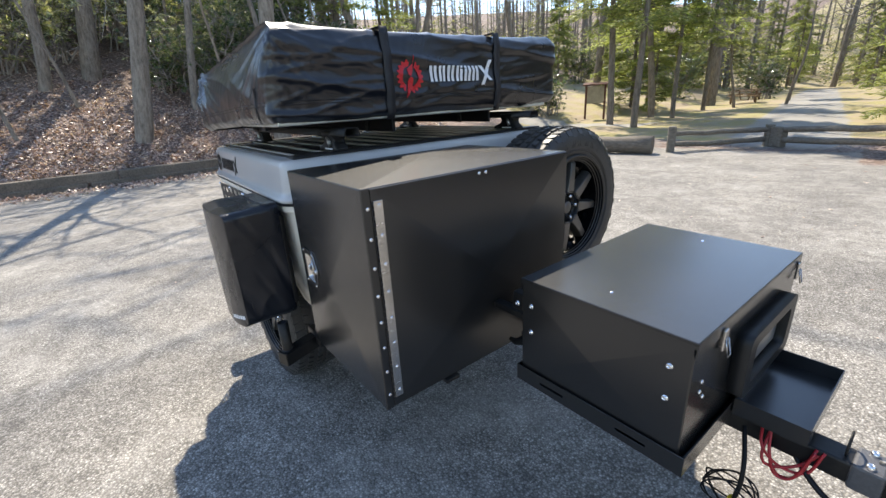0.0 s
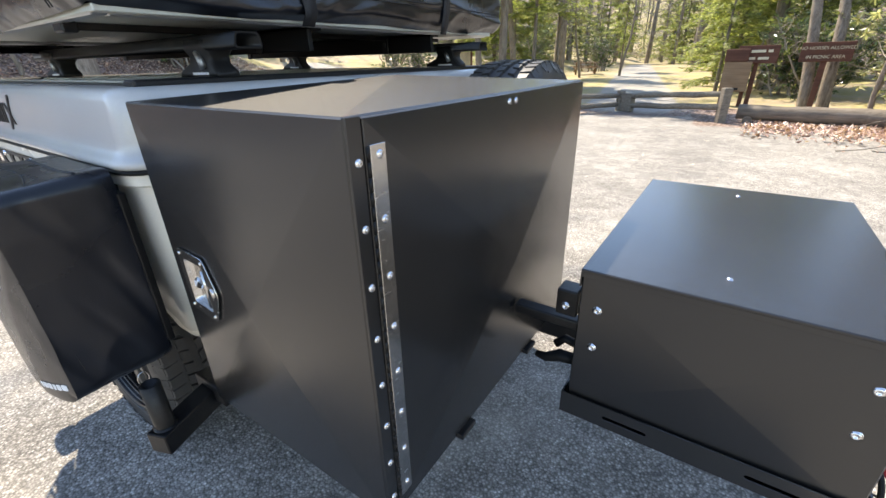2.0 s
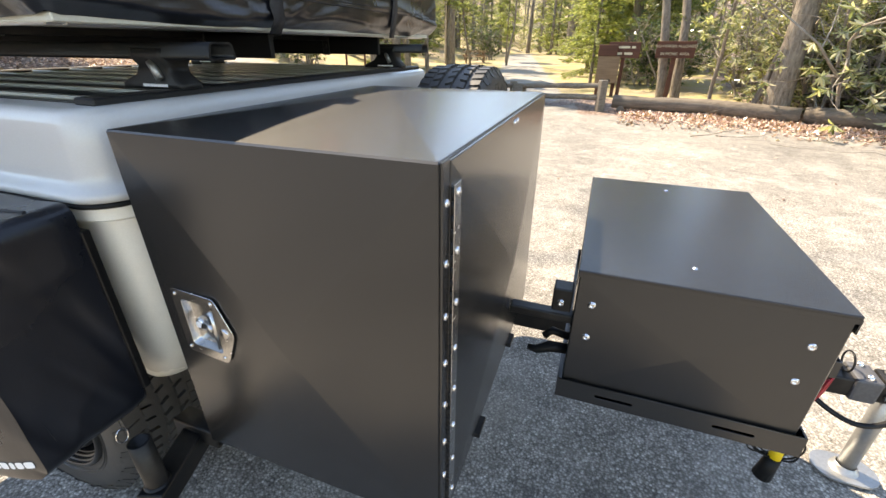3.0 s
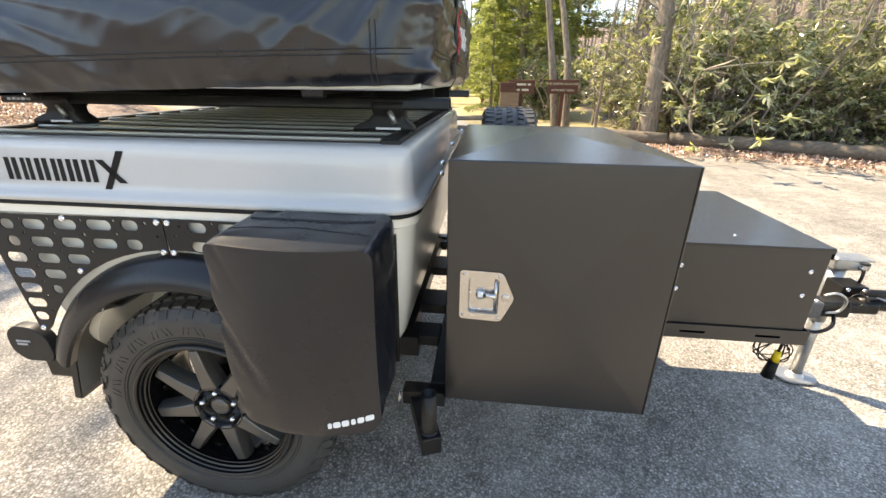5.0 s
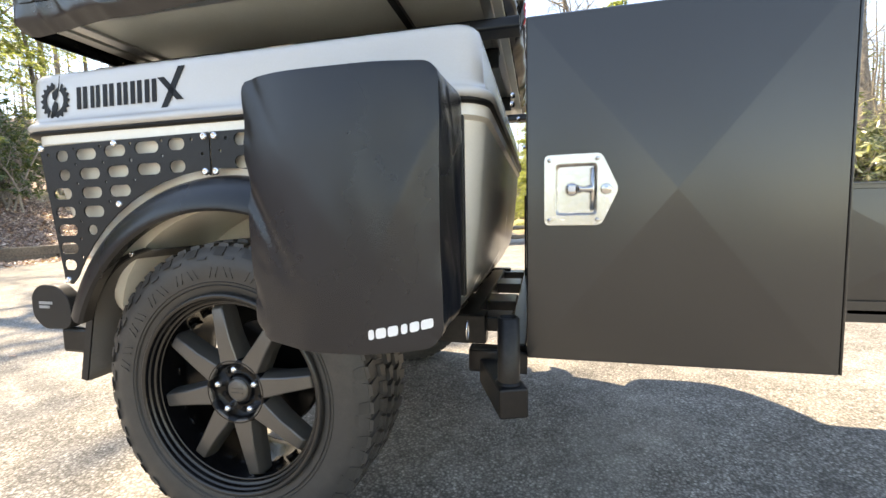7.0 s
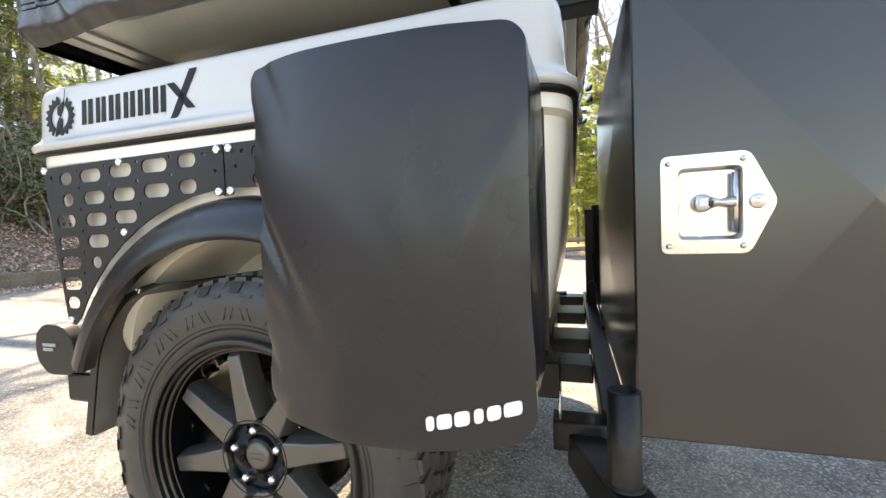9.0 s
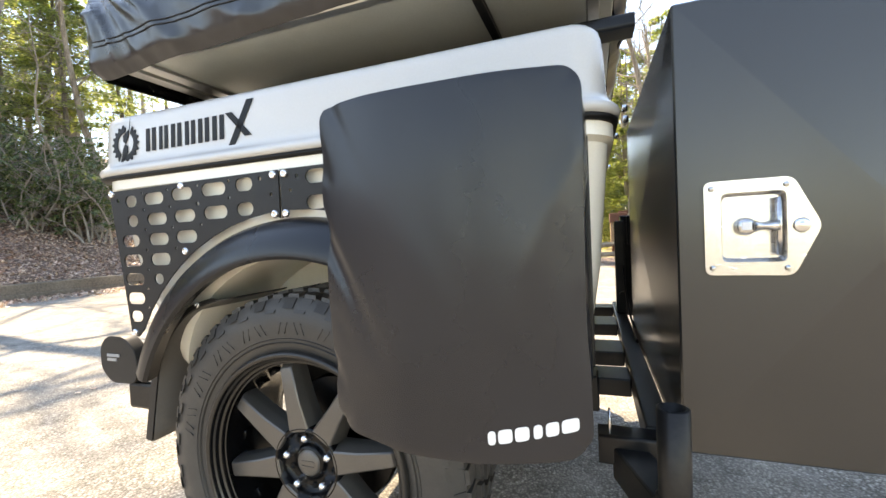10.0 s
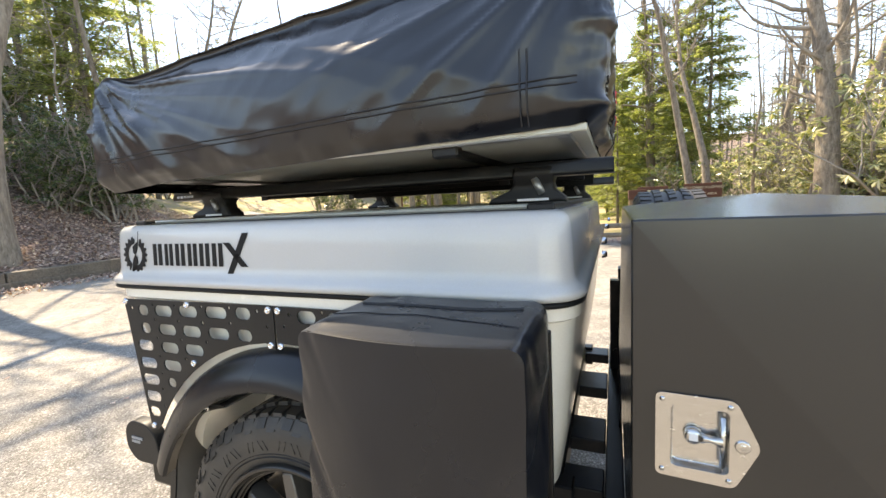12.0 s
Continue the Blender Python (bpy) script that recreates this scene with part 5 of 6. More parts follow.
def bag_shape(p, nn):
    u, w = (p.x - GX0) / (GX1 - GX0), (p.z - GZ0) / (GZ1 - GZ0)
    f = (GY1 - p.y) / (GY1 - GY0)
    q = p.copy()
    # round corners as seen from the front
    cr = (0.022 if w > 0.5 else 0.040) if u < 0.5 else (0.026 if w > 0.5 else 0.034)
    vx, vz = cr - min(p.x - GX0, GX1 - p.x), cr - min(p.z - GZ0, GZ1 - p.z)
    if vx > 0 and vz > 0:
        k = max(vx, vz) / math.hypot(vx, vz)
        q.x += (vx - vx * k) * (1 if u < 0.5 else -1)
        q.z += (vz - vz * k) * (1 if w < 0.5 else -1)
    q.y -= 0.030 * f * (1 - (2 * u - 1) ** 2) * (0.9 + 0.1 * math.sin(3 * w))
    q.x += (0.009 * (0.5 - u) * 2 + 0.012 * u * f) * (1 - smooth(0.0, 0.5, w))
    q.z -= 0.014 * (1 - (2 * u - 1) ** 2) * (1 - smooth(0, 0.25, w))
    q.z += 0.012 * smooth(0.75, 1, w) * (1 - f)
    fold = noise.noise((p.x * 9 + p.z * 2, p.y * 9, p.z * 4)) * (0.0045 - 0.0025 * f) + 0.003 * max(0, 1 - 3 * abs(noise.noise((p.x * 5 - p.z * 2.4, p.y * 6, p.z * 1.5 + 2.0)))) ** 2 + noise.noise((p.x * 3, p.y * 4, p.z * 3)) * (0.008 - 0.005 * f) + noise.noise((p.x * 14 + p.z * 5, p.y * 9, p.z * 9)) * 0.0016
    dent = 0.016 * max(0, noise.noise((p.z * 13 + p.x * 16, p.y * 5 + p.x * 9, 3.0)) - 0.05) * (1 - smooth(0.0, 0.34, u)) + 0.009 * max(0, noise.noise((p.z * 7 + p.y * 15, p.y * 8, 3.0))) * smooth(0.9, 1.0, u)
    return q + nn * (fold - dent)


shell = part("cover", soft_box(GX0, GX1, GY0, GY1, GZ0, GZ1, 0.0015, 60, 32, 70, bag_shape), M_BAG, bag, "black coated canvas shell")
sharp(shell.data, 42)


def seam(face):
    pts = []
    if face == "top":
        ring = [(GX0 + 0.012 + (GX1 - GX0 - 0.024) * k / 30, GY0 + 0.006, GZ1 - 0.005) for k in range(31)]
    elif face == "side":
        ring = [(GX1 - 0.005, GY0 + 0.006 + 0.030 * (1 - k / 30), GZ0 + 0.012 + (GZ1 - GZ0 - 0.024) * k / 30) for k in range(31)]
    else:
        ring = [(GX0 + 0.03 + (GX1 - GX0 - 0.06) * k / 30, GY1 - 0.05, GZ1) for k in range(31)]
    for p in ring:
        nn = Vector((0, -0.7, 0.7)) if face == "top" else Vector((0.7, -0.7, 0)) if face == "side" else Vector((0, 0, 1))
        pts.append(bag_shape(Vector(p), nn) + nn * (0.0022 if face == "top" else 0.0002))
    return tube(pts, 0.0034, 8)


def stitched(points, nn):
    return tube([bag_shape(Vector(p), nn) + nn * 0.0004 for p in points], 0.0013, 5)


part("seam", stitched([(GX0 + 0.02 + (GX1 - GX0 - 0.04) * k / 30, GY0 + 0.075 + 0.035 * math.sin(math.pi * k / 30), GZ1) for k in range(31)], Vector((0, 0, 1))), M_WEB, bag, "dark sewn seam")
part("piping", seam("top"), M_PIPING, bag)
part("piping", seam("side"), M_PIPING, bag)
part("zip", seam("back"), M_WEB, bag, "black zip along the top")
ring_pts = [(0.672, -1.03 + 0.012 * math.cos(a), 0.648 + 0.018 * math.sin(a)) for a in [k * math.tau / 18 for k in range(18)]]
part("pull_ring", tube(ring_pts, 0.0018, 6, True, None, True), M_STEEL, bag, "thin steel ring")
part("back_plate", box(0.33, 0.655, -0.948, -0.931, 0.70, 1.09, 0.003), M_FRAME, bag, "black mounting plate")
# printed mark near the bag's lower corner: plain rounded blocks
def bag_mark(b):
    for v in b.verts:
        p = Vector((0.520 + v.co.x, GY0, 0.676 + v.co.z + 0.11 * v.co.x))
        v.co = bag_shape(p, Vector((0, -1, 0))) + Vector((0, -0.0008 - (0.001 - v.co.y) * 0.5, 0))
    part("white_block", b, M_PRINT, bag, "plain white printed block")


for x, w in ((0.0, 0.010), (0.013, 0.018), (0.034, 0.018), (0.057, 0.011), (0.072, 0.016), (0.091, 0.021)):
    bag_mark(plate(round_poly([(x, 0), (x + w, 0), (x + w, 0.016), (x, 0.016)], 0.005, 3), [], 0.001))


# ---- timber kerbs, rails, signs ----
def timber(points, r, seed, squash=0.9, seg=12):
    """A weathered log along points."""
    rng = random.Random(seed)
    pts = []
    for a, c in zip(points, points[1:]):
        a, c = Vector(a), Vector(c)
        k = max(2, int((c - a).length / 0.35))
        pts += [a + (c - a) * i / k for i in range(k)]
    pts.append(Vector(points[-1]))
    pts = [p + Vector((rng.uniform(-0.01, 0.01), rng.uniform(-0.01, 0.01), rng.uniform(-0.012, 0.012))) for p in pts]
    b = tube(pts, [r * rng.uniform(0.93, 1.06) for _ in pts], seg)
    for v in b.verts:
        v.co += Vector((0, 0, 0.02 * noise.noise(v.co * 3)))
    return b


kl = thing("timber_kerb", "long weathered squared timber kerb against the leafy bank", "kerb", group="timber kerbs")
segs = [(-9.0, -5.2), (-5.2, -1.4), (-1.4, 2.6), (2.6, 6.4), (6.4, 10.0)]
for i, (y0, y1) in enumerate(segs):
    b = box(0, y1 - y0 - 0.03, -0.14, 0.14, -0.05, 0.17, 0.025, 2)
    part("timber", moved(b, pose(KERB_X + 0.02 * math.sin(i * 2.1), y0, 0.18, 0, 0, 90 + 0.8 * math.sin(i * 1.7))), M_TIMBER, kl)
    b = box(0, y1 - y0 - 0.05, -0.12, 0.12, -0.05, 0.15, 0.03, 2)
    part("timber", moved(b, pose(KERB_X + 0.05, y0 - 0.6, 0.0, 0, 0, 90)), M_TIMBER, kl)

lg = thing("log_kerb", "heavy grey log kerb along the car park edge, leaves drifted against it", "kerb", group="timber kerbs")
part("log", timber([(1.75, 9.85, 0.22), (3.7, 9.75, 0.20), (5.3, 9.2, 0.18)], 0.16, 1), M_TIMBER, lg)
part("log", timber([(5.35, 9.2, 0.19), (7.4, 8.35, 0.18), (9.0, 7.35, 0.18)], 0.16, 2), M_TIMBER, lg)
part("log", timber([(9.05, 7.3, 0.18), (11.5, 5.7, 0.18), (14.0, 4.0, 0.18)], 0.16, 3), M_TIMBER, lg)
part("log_rest", timber([(1.95, 9.62, 0.06), (1.95, 10.2, 0.06)], 0.09, 4), M_TIMBER, lg)
l2 = thing("log_kerb", "short thick log lying by the rail fence", "kerb", group="timber kerbs")
part("log", timber([(-2.55, 8.75, 0.20), (-4.2, 8.3, 0.20), (-6.2, 8.4, 0.22)], 0.20, 5), M_TIMBER, l2)

fence = thing("rail_fence", "grey two-rail timber fence across the park track", "fence")
P = [(-2.35, 9.25, 0.60), (-0.95, 11.25, 0.48), (1.47, 9.65, 0.70)]
for x, y, h in P:
    part("post", moved(box(-0.085, 0.085, -0.085, 0.085, -0.1, h, 0.02, 2), pose(x, y, 0.03 * (y > 11), 0, 0, 30)), M_POST, fence)
part("post", moved(box(-0.16, 0.16, -0.09, 0.09, 0.0, 0.46, 0.02, 2), pose(-0.72, 11.1, 0.0, 0, 0, -34)), M_POST, fence)
for (ax, ay, az), (cx, cy, cz) in (((-2.35, 9.25, 0.43), (-0.95, 11.25, 0.38)), ((-2.35, 9.25, 0.17), (-0.95, 11.25, 0.15)), ((-0.95, 11.25, 0.38), (1.47, 9.65, 0.58)), ((-0.95, 11.25, 0.15), (1.47, 9.65, 0.31))):
    part("rail", timber([(ax, ay, az), (cx, cy, cz)], 0.062, int(az * 100), 0.9, 8), M_POST, fence)


def sign_lines(lines, w, h, depth, parent):
    """Carved cream lettering on a board that faces -y."""
    for text, z, size in lines:
        cu = bpy.data.curves.new("tmp", "FONT")
        cu.body, cu.size, cu.align_x, cu.extrude = text, size, "CENTER", 0.004
        ob = bpy.data.objects.new("tmp", cu)
        me = bpy.data.meshes.new_from_object(ob)
        bpy.data.objects.remove(ob)
        bpy.data.curves.remove(cu)
        me.materials.append(M_LETTER)
        o = part("lettering", me, None, parent, "cream carved lettering")
        o.matrix_basis = pose(0, -depth, z, 90)


s2 = thing("park_sign", "brown wooden park sign with cream carved lettering on a post", "sign", (3.17, 12.6, height(3.17, 12.6)), group="park signs")
board = part("board", box(-0.48, 0.48, -0.03, 0.02, 1.08, 1.50, 0.012), M_SIGN, s2, "brown stained board")
sign_lines([("NO HORSES ALLOWED", 1.345, 0.098), ("IN PICNIC AREA", 1.155, 0.098)], 1.2, 0.43, 0.034, board)
part("post", box(-0.06, 0.06, 0.02, 0.12, -0.1, 1.50, 0.012), M_SIGN, s2)
s2.rotation_euler.z = radians(-8)
s1 = thing("park_sign", "brown wooden park sign with worn cream lettering on a post", "sign", (1.87, 12.8, height(1.87, 12.8)), group="park signs")
board = part("board", box(-0.43, 0.43, -0.03, 0.02, 1.06, 1.48, 0.012), M_SIGN, s1, "brown stained board")
for z, xs in ((1.345, ((-0.30, 0.10), (-0.15, 0.30), (0.20, 0.10))), (1.18, ((-0.28, 0.24), (0.02, 0.22)))):
    for x, w in xs:
        part("lettering_bar", box(x, x + w, -0.034, -0.029, z - 0.03, z + 0.03), M_LETTER, board)
part("post", box(-0.05, 0.05, 0.02, 0.10, -0.1, 1.45, 0.01), M_SIGN, s1)
s1.rotation_euler.z = radians(-8)
bn = thing("wooden_bin", "brown painted plywood bin box on two posts", "bin", (1.50, 12.9, height(1.50, 12.9)))
part("body", box(-0.30, 0.30, -0.26, 0.26, 0.38, 1.10, 0.012), M_BIN, bn, "brown plywood box")
part("hood", moved(box(-0.32, 0.20, -0.28, 0.28, 1.10, 1.40, 0.02), pose(0, 0, 0)), M_SIGN, bn)
part("flap", box(-0.14, 0.12, -0.275, -0.262, 0.42, 0.48, 0.004), M_FRAME, bn)
for x in (-0.22, 0.22):
    part("post", box(x - 0.05, x + 0.05, -0.05, 0.05, -0.1, 0.39, 0.01), M_SIGN, bn)

board_x, board_y = -10.6, 18.8
ib = thing("notice_board", "small tan notice board between two dark posts under a small roof", "notice board", (board_x, board_y, height(board_x, board_y)))
part("panel", box(-0.40, 0.40, -0.03, 0.03, 0.80, 1.62, 0.01), M_BEIGE, ib, "faded tan paper panel")
for x in (-0.46, 0.46):
    part("post", box(x - 0.05, x + 0.05, -0.05, 0.05, -0.1, 1.70, 0.01), M_SIGN, ib)
part("roof", moved(box(-0.62, 0.62, -0.26, 0.26, -0.02, 0.04, 0.01), pose(0, 0, 1.74, 12)), M_SIGN, ib)
ib.rotation_euler.z = radians(28)


def picnic_table(x, y, turn):
    t = thing("picnic_table", "brown wooden picnic table with two benches", "picnic table", (x, y, height(x, y)), group="picnic tables")
    t.rotation_euler.z = radians(turn)
    for k in range(4):
        part("top_board", box(-0.9, 0.9, -0.36 + 0.185 * k, -0.20 + 0.185 * k, 0.72, 0.76, 0.005, 1), M_BIN, t)
    for y0 in (-0.78, 0.52):
        part("bench", box(-0.9, 0.9, y0, y0 + 0.26, 0.42, 0.46, 0.005, 1), M_BIN, t)
    for xx in (-0.65, 0.65):
        part("leg", box(xx - 0.04, xx + 0.04, -0.75, 0.75, 0.34, 0.42, 0.005, 1), M_BIN, t)
        for s in (-1, 1):
            part("leg", tube([(xx, s * 0.62, 0.0), (xx, s * 0.22, 0.73)], 0.045, 6), M_BIN, t)


for q in ((-8.0, 31.5, 20), (-9.5, 36.5, -15)):
    picnic_table(*q)


# ---- trees and shrubs ----
class Wood:
    """Collects tapered limbs as plain vertex and face lists."""

    def __init__(self, seed):
        self.v, self.f, self.rng, self.tips = [], [], random.Random(seed), []

    def limb(self, start, way, length, r0, r1, segs, sides, bend, lift=0.0):
        rng, p, d = self.rng, Vector(start), Vector(way).normalized()
        rings, line = [], []
        for i in range(segs + 1):
            t = i / segs
            r = r0 + (r1 - r0) * t
            a = d.orthogonal().normalized()
            c = d.cross(a)
            base = len(self.v)
            for k in range(sides):
                ang = k * math.tau / sides
                self.v.append(tuple(p + (a * math.cos(ang) + c * math.sin(ang)) * r))
            rings.append(base)
            line.append((p.copy(), d.copy(), r))
            d = (d + Vector((rng.gauss(0, bend), rng.gauss(0, bend), rng.gauss(0, bend) + lift))).normalized()
            p = p + d * (length / segs)
        for b0, b1 in zip(rings, rings[1:]):
            # rings keep their turn closely enough for thin limbs
            for k in range(sides):
                self.f.append((b0 + k, b0 + (k + 1) % sides, b1 + (k + 1) % sides, b1 + k))
        return line

    def mesh(self, name, material):
        me = bpy.data.meshes.new(name)
        me.from_pydata(self.v, [], self.f)
        me.materials.append(material)
        me.shade_smooth()
        return me


def leaf_mesh(name, leaves, material, fold=0.25, broad=False):
    """leaves: (place, direction, side, length, width); each is a folded blade, a broad one with a long oval outline."""
    v, f = [], []
    for p, d, s, ln, w in leaves:
        n = d.cross(s)
        i = len(v)
        if broad:
            a, c = p + d * ln * 0.32, p + d * ln * 0.72 - n * ln * 0.05
            v += [tuple(p), tuple(a + s * w * 0.46 + n * w * fold), tuple(c + s * w * 0.44 + n * w * fold), tuple(p + d * ln - n * ln * 0.14),
                  tuple(c - s * w * 0.44 + n * w * fold), tuple(a - s * w * 0.46 + n * w * fold)]
            f += [(i, i + 1, i + 2, i + 3), (i, i + 3, i + 4, i + 5)]
        else:
            mid = p + d * ln * 0.5
            v += [tuple(p), tuple(mid + s * w * 0.5 + n * w * fold), tuple(p + d * ln - n * ln * 0.10), tuple(mid - s * w * 0.5 + n * w * fold)]
            f += [(i, i + 1, i + 2), (i, i + 2, i + 3)]
    me = bpy.data.meshes.new(name)
    me.from_pydata(v, [], f)
    me.materials.append(material)
    return me


def branch_out(w, line, count, a, c, lens, r, segs, sides, bend, lift, spread=0.9):
    rng, out = w.rng, []
    for _ in range(count):
        i = rng.uniform(a, c) * (len(line) - 1)
        p, d, rr = line[int(i)]
        q = line[min(int(i) + 1, len(line) - 1)][0]
        p = p + (q - p) * (i - int(i))
        az = rng.uniform(0, math.tau)
        side = d.orthogonal().normalized()
        side = side * math.cos(az) + d.cross(side) * math.sin(az)
        way = d * (1 - spread) + side * spread + Vector((0, 0, 0.18))
        out.append(w.limb(p, way, rng.uniform(*lens), min(rr * 0.62, r), 0.25 * min(rr * 0.62, r), segs, sides, bend, lift))
    return out


def bare_tree(seed, h, r, first=0.35, limbs=16, crook=0.05):
    w = Wood(seed)
    trunk = w.limb((0, 0, -0.25), (w.rng.gauss(0, 0.04), w.rng.gauss(0, 0.04), 1), h, r, r * 0.16, 16, 10, crook, 0.05)
    fine = Wood(seed + 50)
    mains = branch_out(fine, trunk, limbs, first, 0.98, (h * 0.12, h * 0.27), r * 0.21, 7, 5, 0.13, 0.08)
    for m in mains:
        subs = branch_out(fine, m, 5, 0.2, 1.0, (h * 0.06, h * 0.15), 0.022, 5, 4, 0.16, 0.03)
        for s in subs:
            branch_out(fine, s, 4, 0.15, 1.0, (h * 0.025, h * 0.07), 0.008, 3, 3, 0.2, 0.02)
    return w.mesh("trunk", M_BARK), fine.mesh("twigs", M_TWIG)


def hemlock(seed, h, r, reach, low=0.30):
    w = Wood(seed)
    rng = w.rng
    trunk = w.limb((0, 0, -0.25), (0, 0, 1), h, r, r * 0.12, 14, 9, 0.02, 0.05)
    leaves = []
    for k in range(74):
        t = low + (0.98 - low) * (k / 74)
        p, d, rr = trunk[min(int(t * 14), 14)]
        p = Vector((p.x, p.y, h * t))
        az = rng.uniform(0, math.tau)
        ln = reach * (1.05 - t) ** 0.7 * rng.uniform(0.6, 1.1)
        line = w.limb(p, (math.cos(az), math.sin(az), 0.12), ln, 0.020, 0.004, 5, 3, 0.07, -0.07)
        for _ in range(int(80 + 120 * (1.05 - t))):
            i = rng.uniform(0.15, 1.0) * 5
            q = line[int(i)][0].lerp(line[min(int(i) + 1, 5)][0], i - int(i))
            out = rng.choice((-1, 1))
            fwd = line[int(i)][1]
            sd = fwd.cross(Vector((0, 0, 1))).normalized() * out
            dd = (fwd * 0.6 + sd * rng.uniform(0.2, 1.0) + Vector((0, 0, rng.uniform(-0.5, 0.1)))).normalized()
            q = q + sd * rng.uniform(0, 0.30) * ln * 0.5 * (1 - 0.6 * i / 5) + Vector((0, 0, rng.uniform(-0.16, 0.05)))
            s = dd.cross(Vector((rng.gauss(0, 0.3), rng.gauss(0, 0.3), 1))).normalized()
            leaves.append((q, dd, s, rng.uniform(0.13, 0.28), rng.uniform(0.045, 0.085)))
    return w.mesh("trunk", M_BARKDARK), leaf_mesh("crown", leaves, M_HEMLOCK, 0.1)


def shrub(seed, h, spread, material, rosettes, size, stems=11):
    """Leaning, crooked stems that end in whorls of long drooping leaves."""
    w = Wood(seed)
    rng, leaves = w.rng, []
    tips = []
    for _ in range(stems):
        az = rng.uniform(0, math.tau)
        line = w.limb((rng.gauss(0, 0.25), rng.gauss(0, 0.25), -0.15), (math.cos(az) * 0.36, math.sin(az) * 0.36, 1), h * rng.uniform(0.7, 1.1), 0.035, 0.010, 8, 5, 0.17, 0.02)
        for s in branch_out(w, line, 7, 0.15, 1.0, (spread * 0.35, spread * 0.85), 0.016, 4, 4, 0.22, 0.06):
            tips += s[2:]
            branch_out(w, s, 3, 0.2, 1.0, (spread * 0.12, spread * 0.4), 0.008, 3, 3, 0.25, 0.03)
        tips += line[4:]
    for _ in range(rosettes):
        p, d, _r = rng.choice(tips)
        p = p + Vector((rng.gauss(0, 0.16), rng.gauss(0, 0.16), rng.gauss(0, 0.14)))
        up = (Vector((rng.gauss(0, 0.45), rng.gauss(0, 0.45), 1))).normalized()
        a0 = rng.uniform(0, math.tau)
        k = rng.randint(7, 11)
        for i in range(k):
            a = a0 + i * math.tau / k
            side = up.orthogonal().normalized()
            out = side * math.cos(a) + up.cross(side) * math.sin(a)
            dd = (out + up * rng.uniform(-1.5, 0.1)).normalized()
            s = dd.cross(up).normalized()
            ln = size * rng.uniform(0.7, 1.2)
            leaves.append((p, dd, s, ln, ln * rng.uniform(0.23, 0.33)))
    return w.mesh("stems", M_TWIG), leaf_mesh("leaves", leaves, material, 0.2, True)


KINDS = {
    "bare_a": bare_tree(1, 14.0, 0.24, 0.30, 18, 0.025), "bare_b": bare_tree(2, 13.0, 0.20, 0.36, 18, 0.05), "bare_c": bare_tree(3, 12.0, 0.14, 0.38, 16, 0.05),
    "big": bare_tree(4, 15.0, 0.42, 0.34, 14, 0.03), "sapling": bare_tree(5, 6.5, 0.055, 0.15, 16, 0.08),
    "hemlock_a": hemlock(6, 11.0, 0.125, 3.2), "hemlock_b": hemlock(7, 8.0, 0.11, 2.6, 0.07), "hemlock_c": hemlock(13, 13.5, 0.15, 3.8, 0.29),
    "rhodo_a": shrub(8, 3.0, 1.5, M_RHODO, 300, 0.165), "rhodo_b": shrub(9, 2.3, 1.3, M_RHODO, 250, 0.155), "rhodo_c": shrub(12, 3.8, 1.7, M_RHODO, 330, 0.175, 14),
    "laurel_a": shrub(10, 2.8, 1.5, M_LAUREL, 420, 0.13), "laurel_b": shrub(11, 2.2, 1.4, M_LAUREL, 340, 0.12),
}
TEXT = {
    "bare": ("tree", "tall leafless forest tree with grey-brown bark", "tree", "trunk", "bare_crown", "bare forest trees"),
    "big": ("tree", "thick leafless old tree with furrowed bark", "tree", "trunk", "bare_crown", "bare forest trees"),
    "sapling": ("sapling", "thin leafless sapling with fine twigs", "sapling", "trunk", "bare_crown", "saplings"),
    "hemlock": ("hemlock_tree", "drooping evergreen hemlock, bright green in the sun", "tree", "trunk", "crown", "evergreen trees"),
    "rhodo": ("rhododendron", "straggling rhododendron with long glossy green leaves", "shrub", "stem", "foliage", "rhododendrons"),
    "laurel": ("laurel_bush", "dense dark green laurel bush under the trees", "shrub", "stem", "foliage", "laurel bushes"),
}
ROOTS = {}


def plant(kind, x, y, turn=0.0, size=1.0, lean=0.0):
    name, label, cat, a, c, group = TEXT[kind.split("_")[0]]
    m = Matrix.Translation((x, y, height(x, y) - 0.03)) @ pose(0, 0, 0, lean, 0, 0) @ pose(0, 0, 0, 0, 0, turn)
    if kind not in ROOTS:
        t = thing(name, label, cat, group=group)
        stem = part(a, KINDS[kind][0], None, t)
        if kind[:5] in ("rhodo", "laure"):
            tagged(stem, kind="stuff")
        tagged(part(c, KINDS[kind][1], None, t), kind="stuff")
        t.matrix_basis = m @ Matrix.Diagonal((size, size, size, 1))
        ROOTS[kind] = t
        return
    t = copy_thing(ROOTS[kind], m)
    t.scale = (size, size, size)


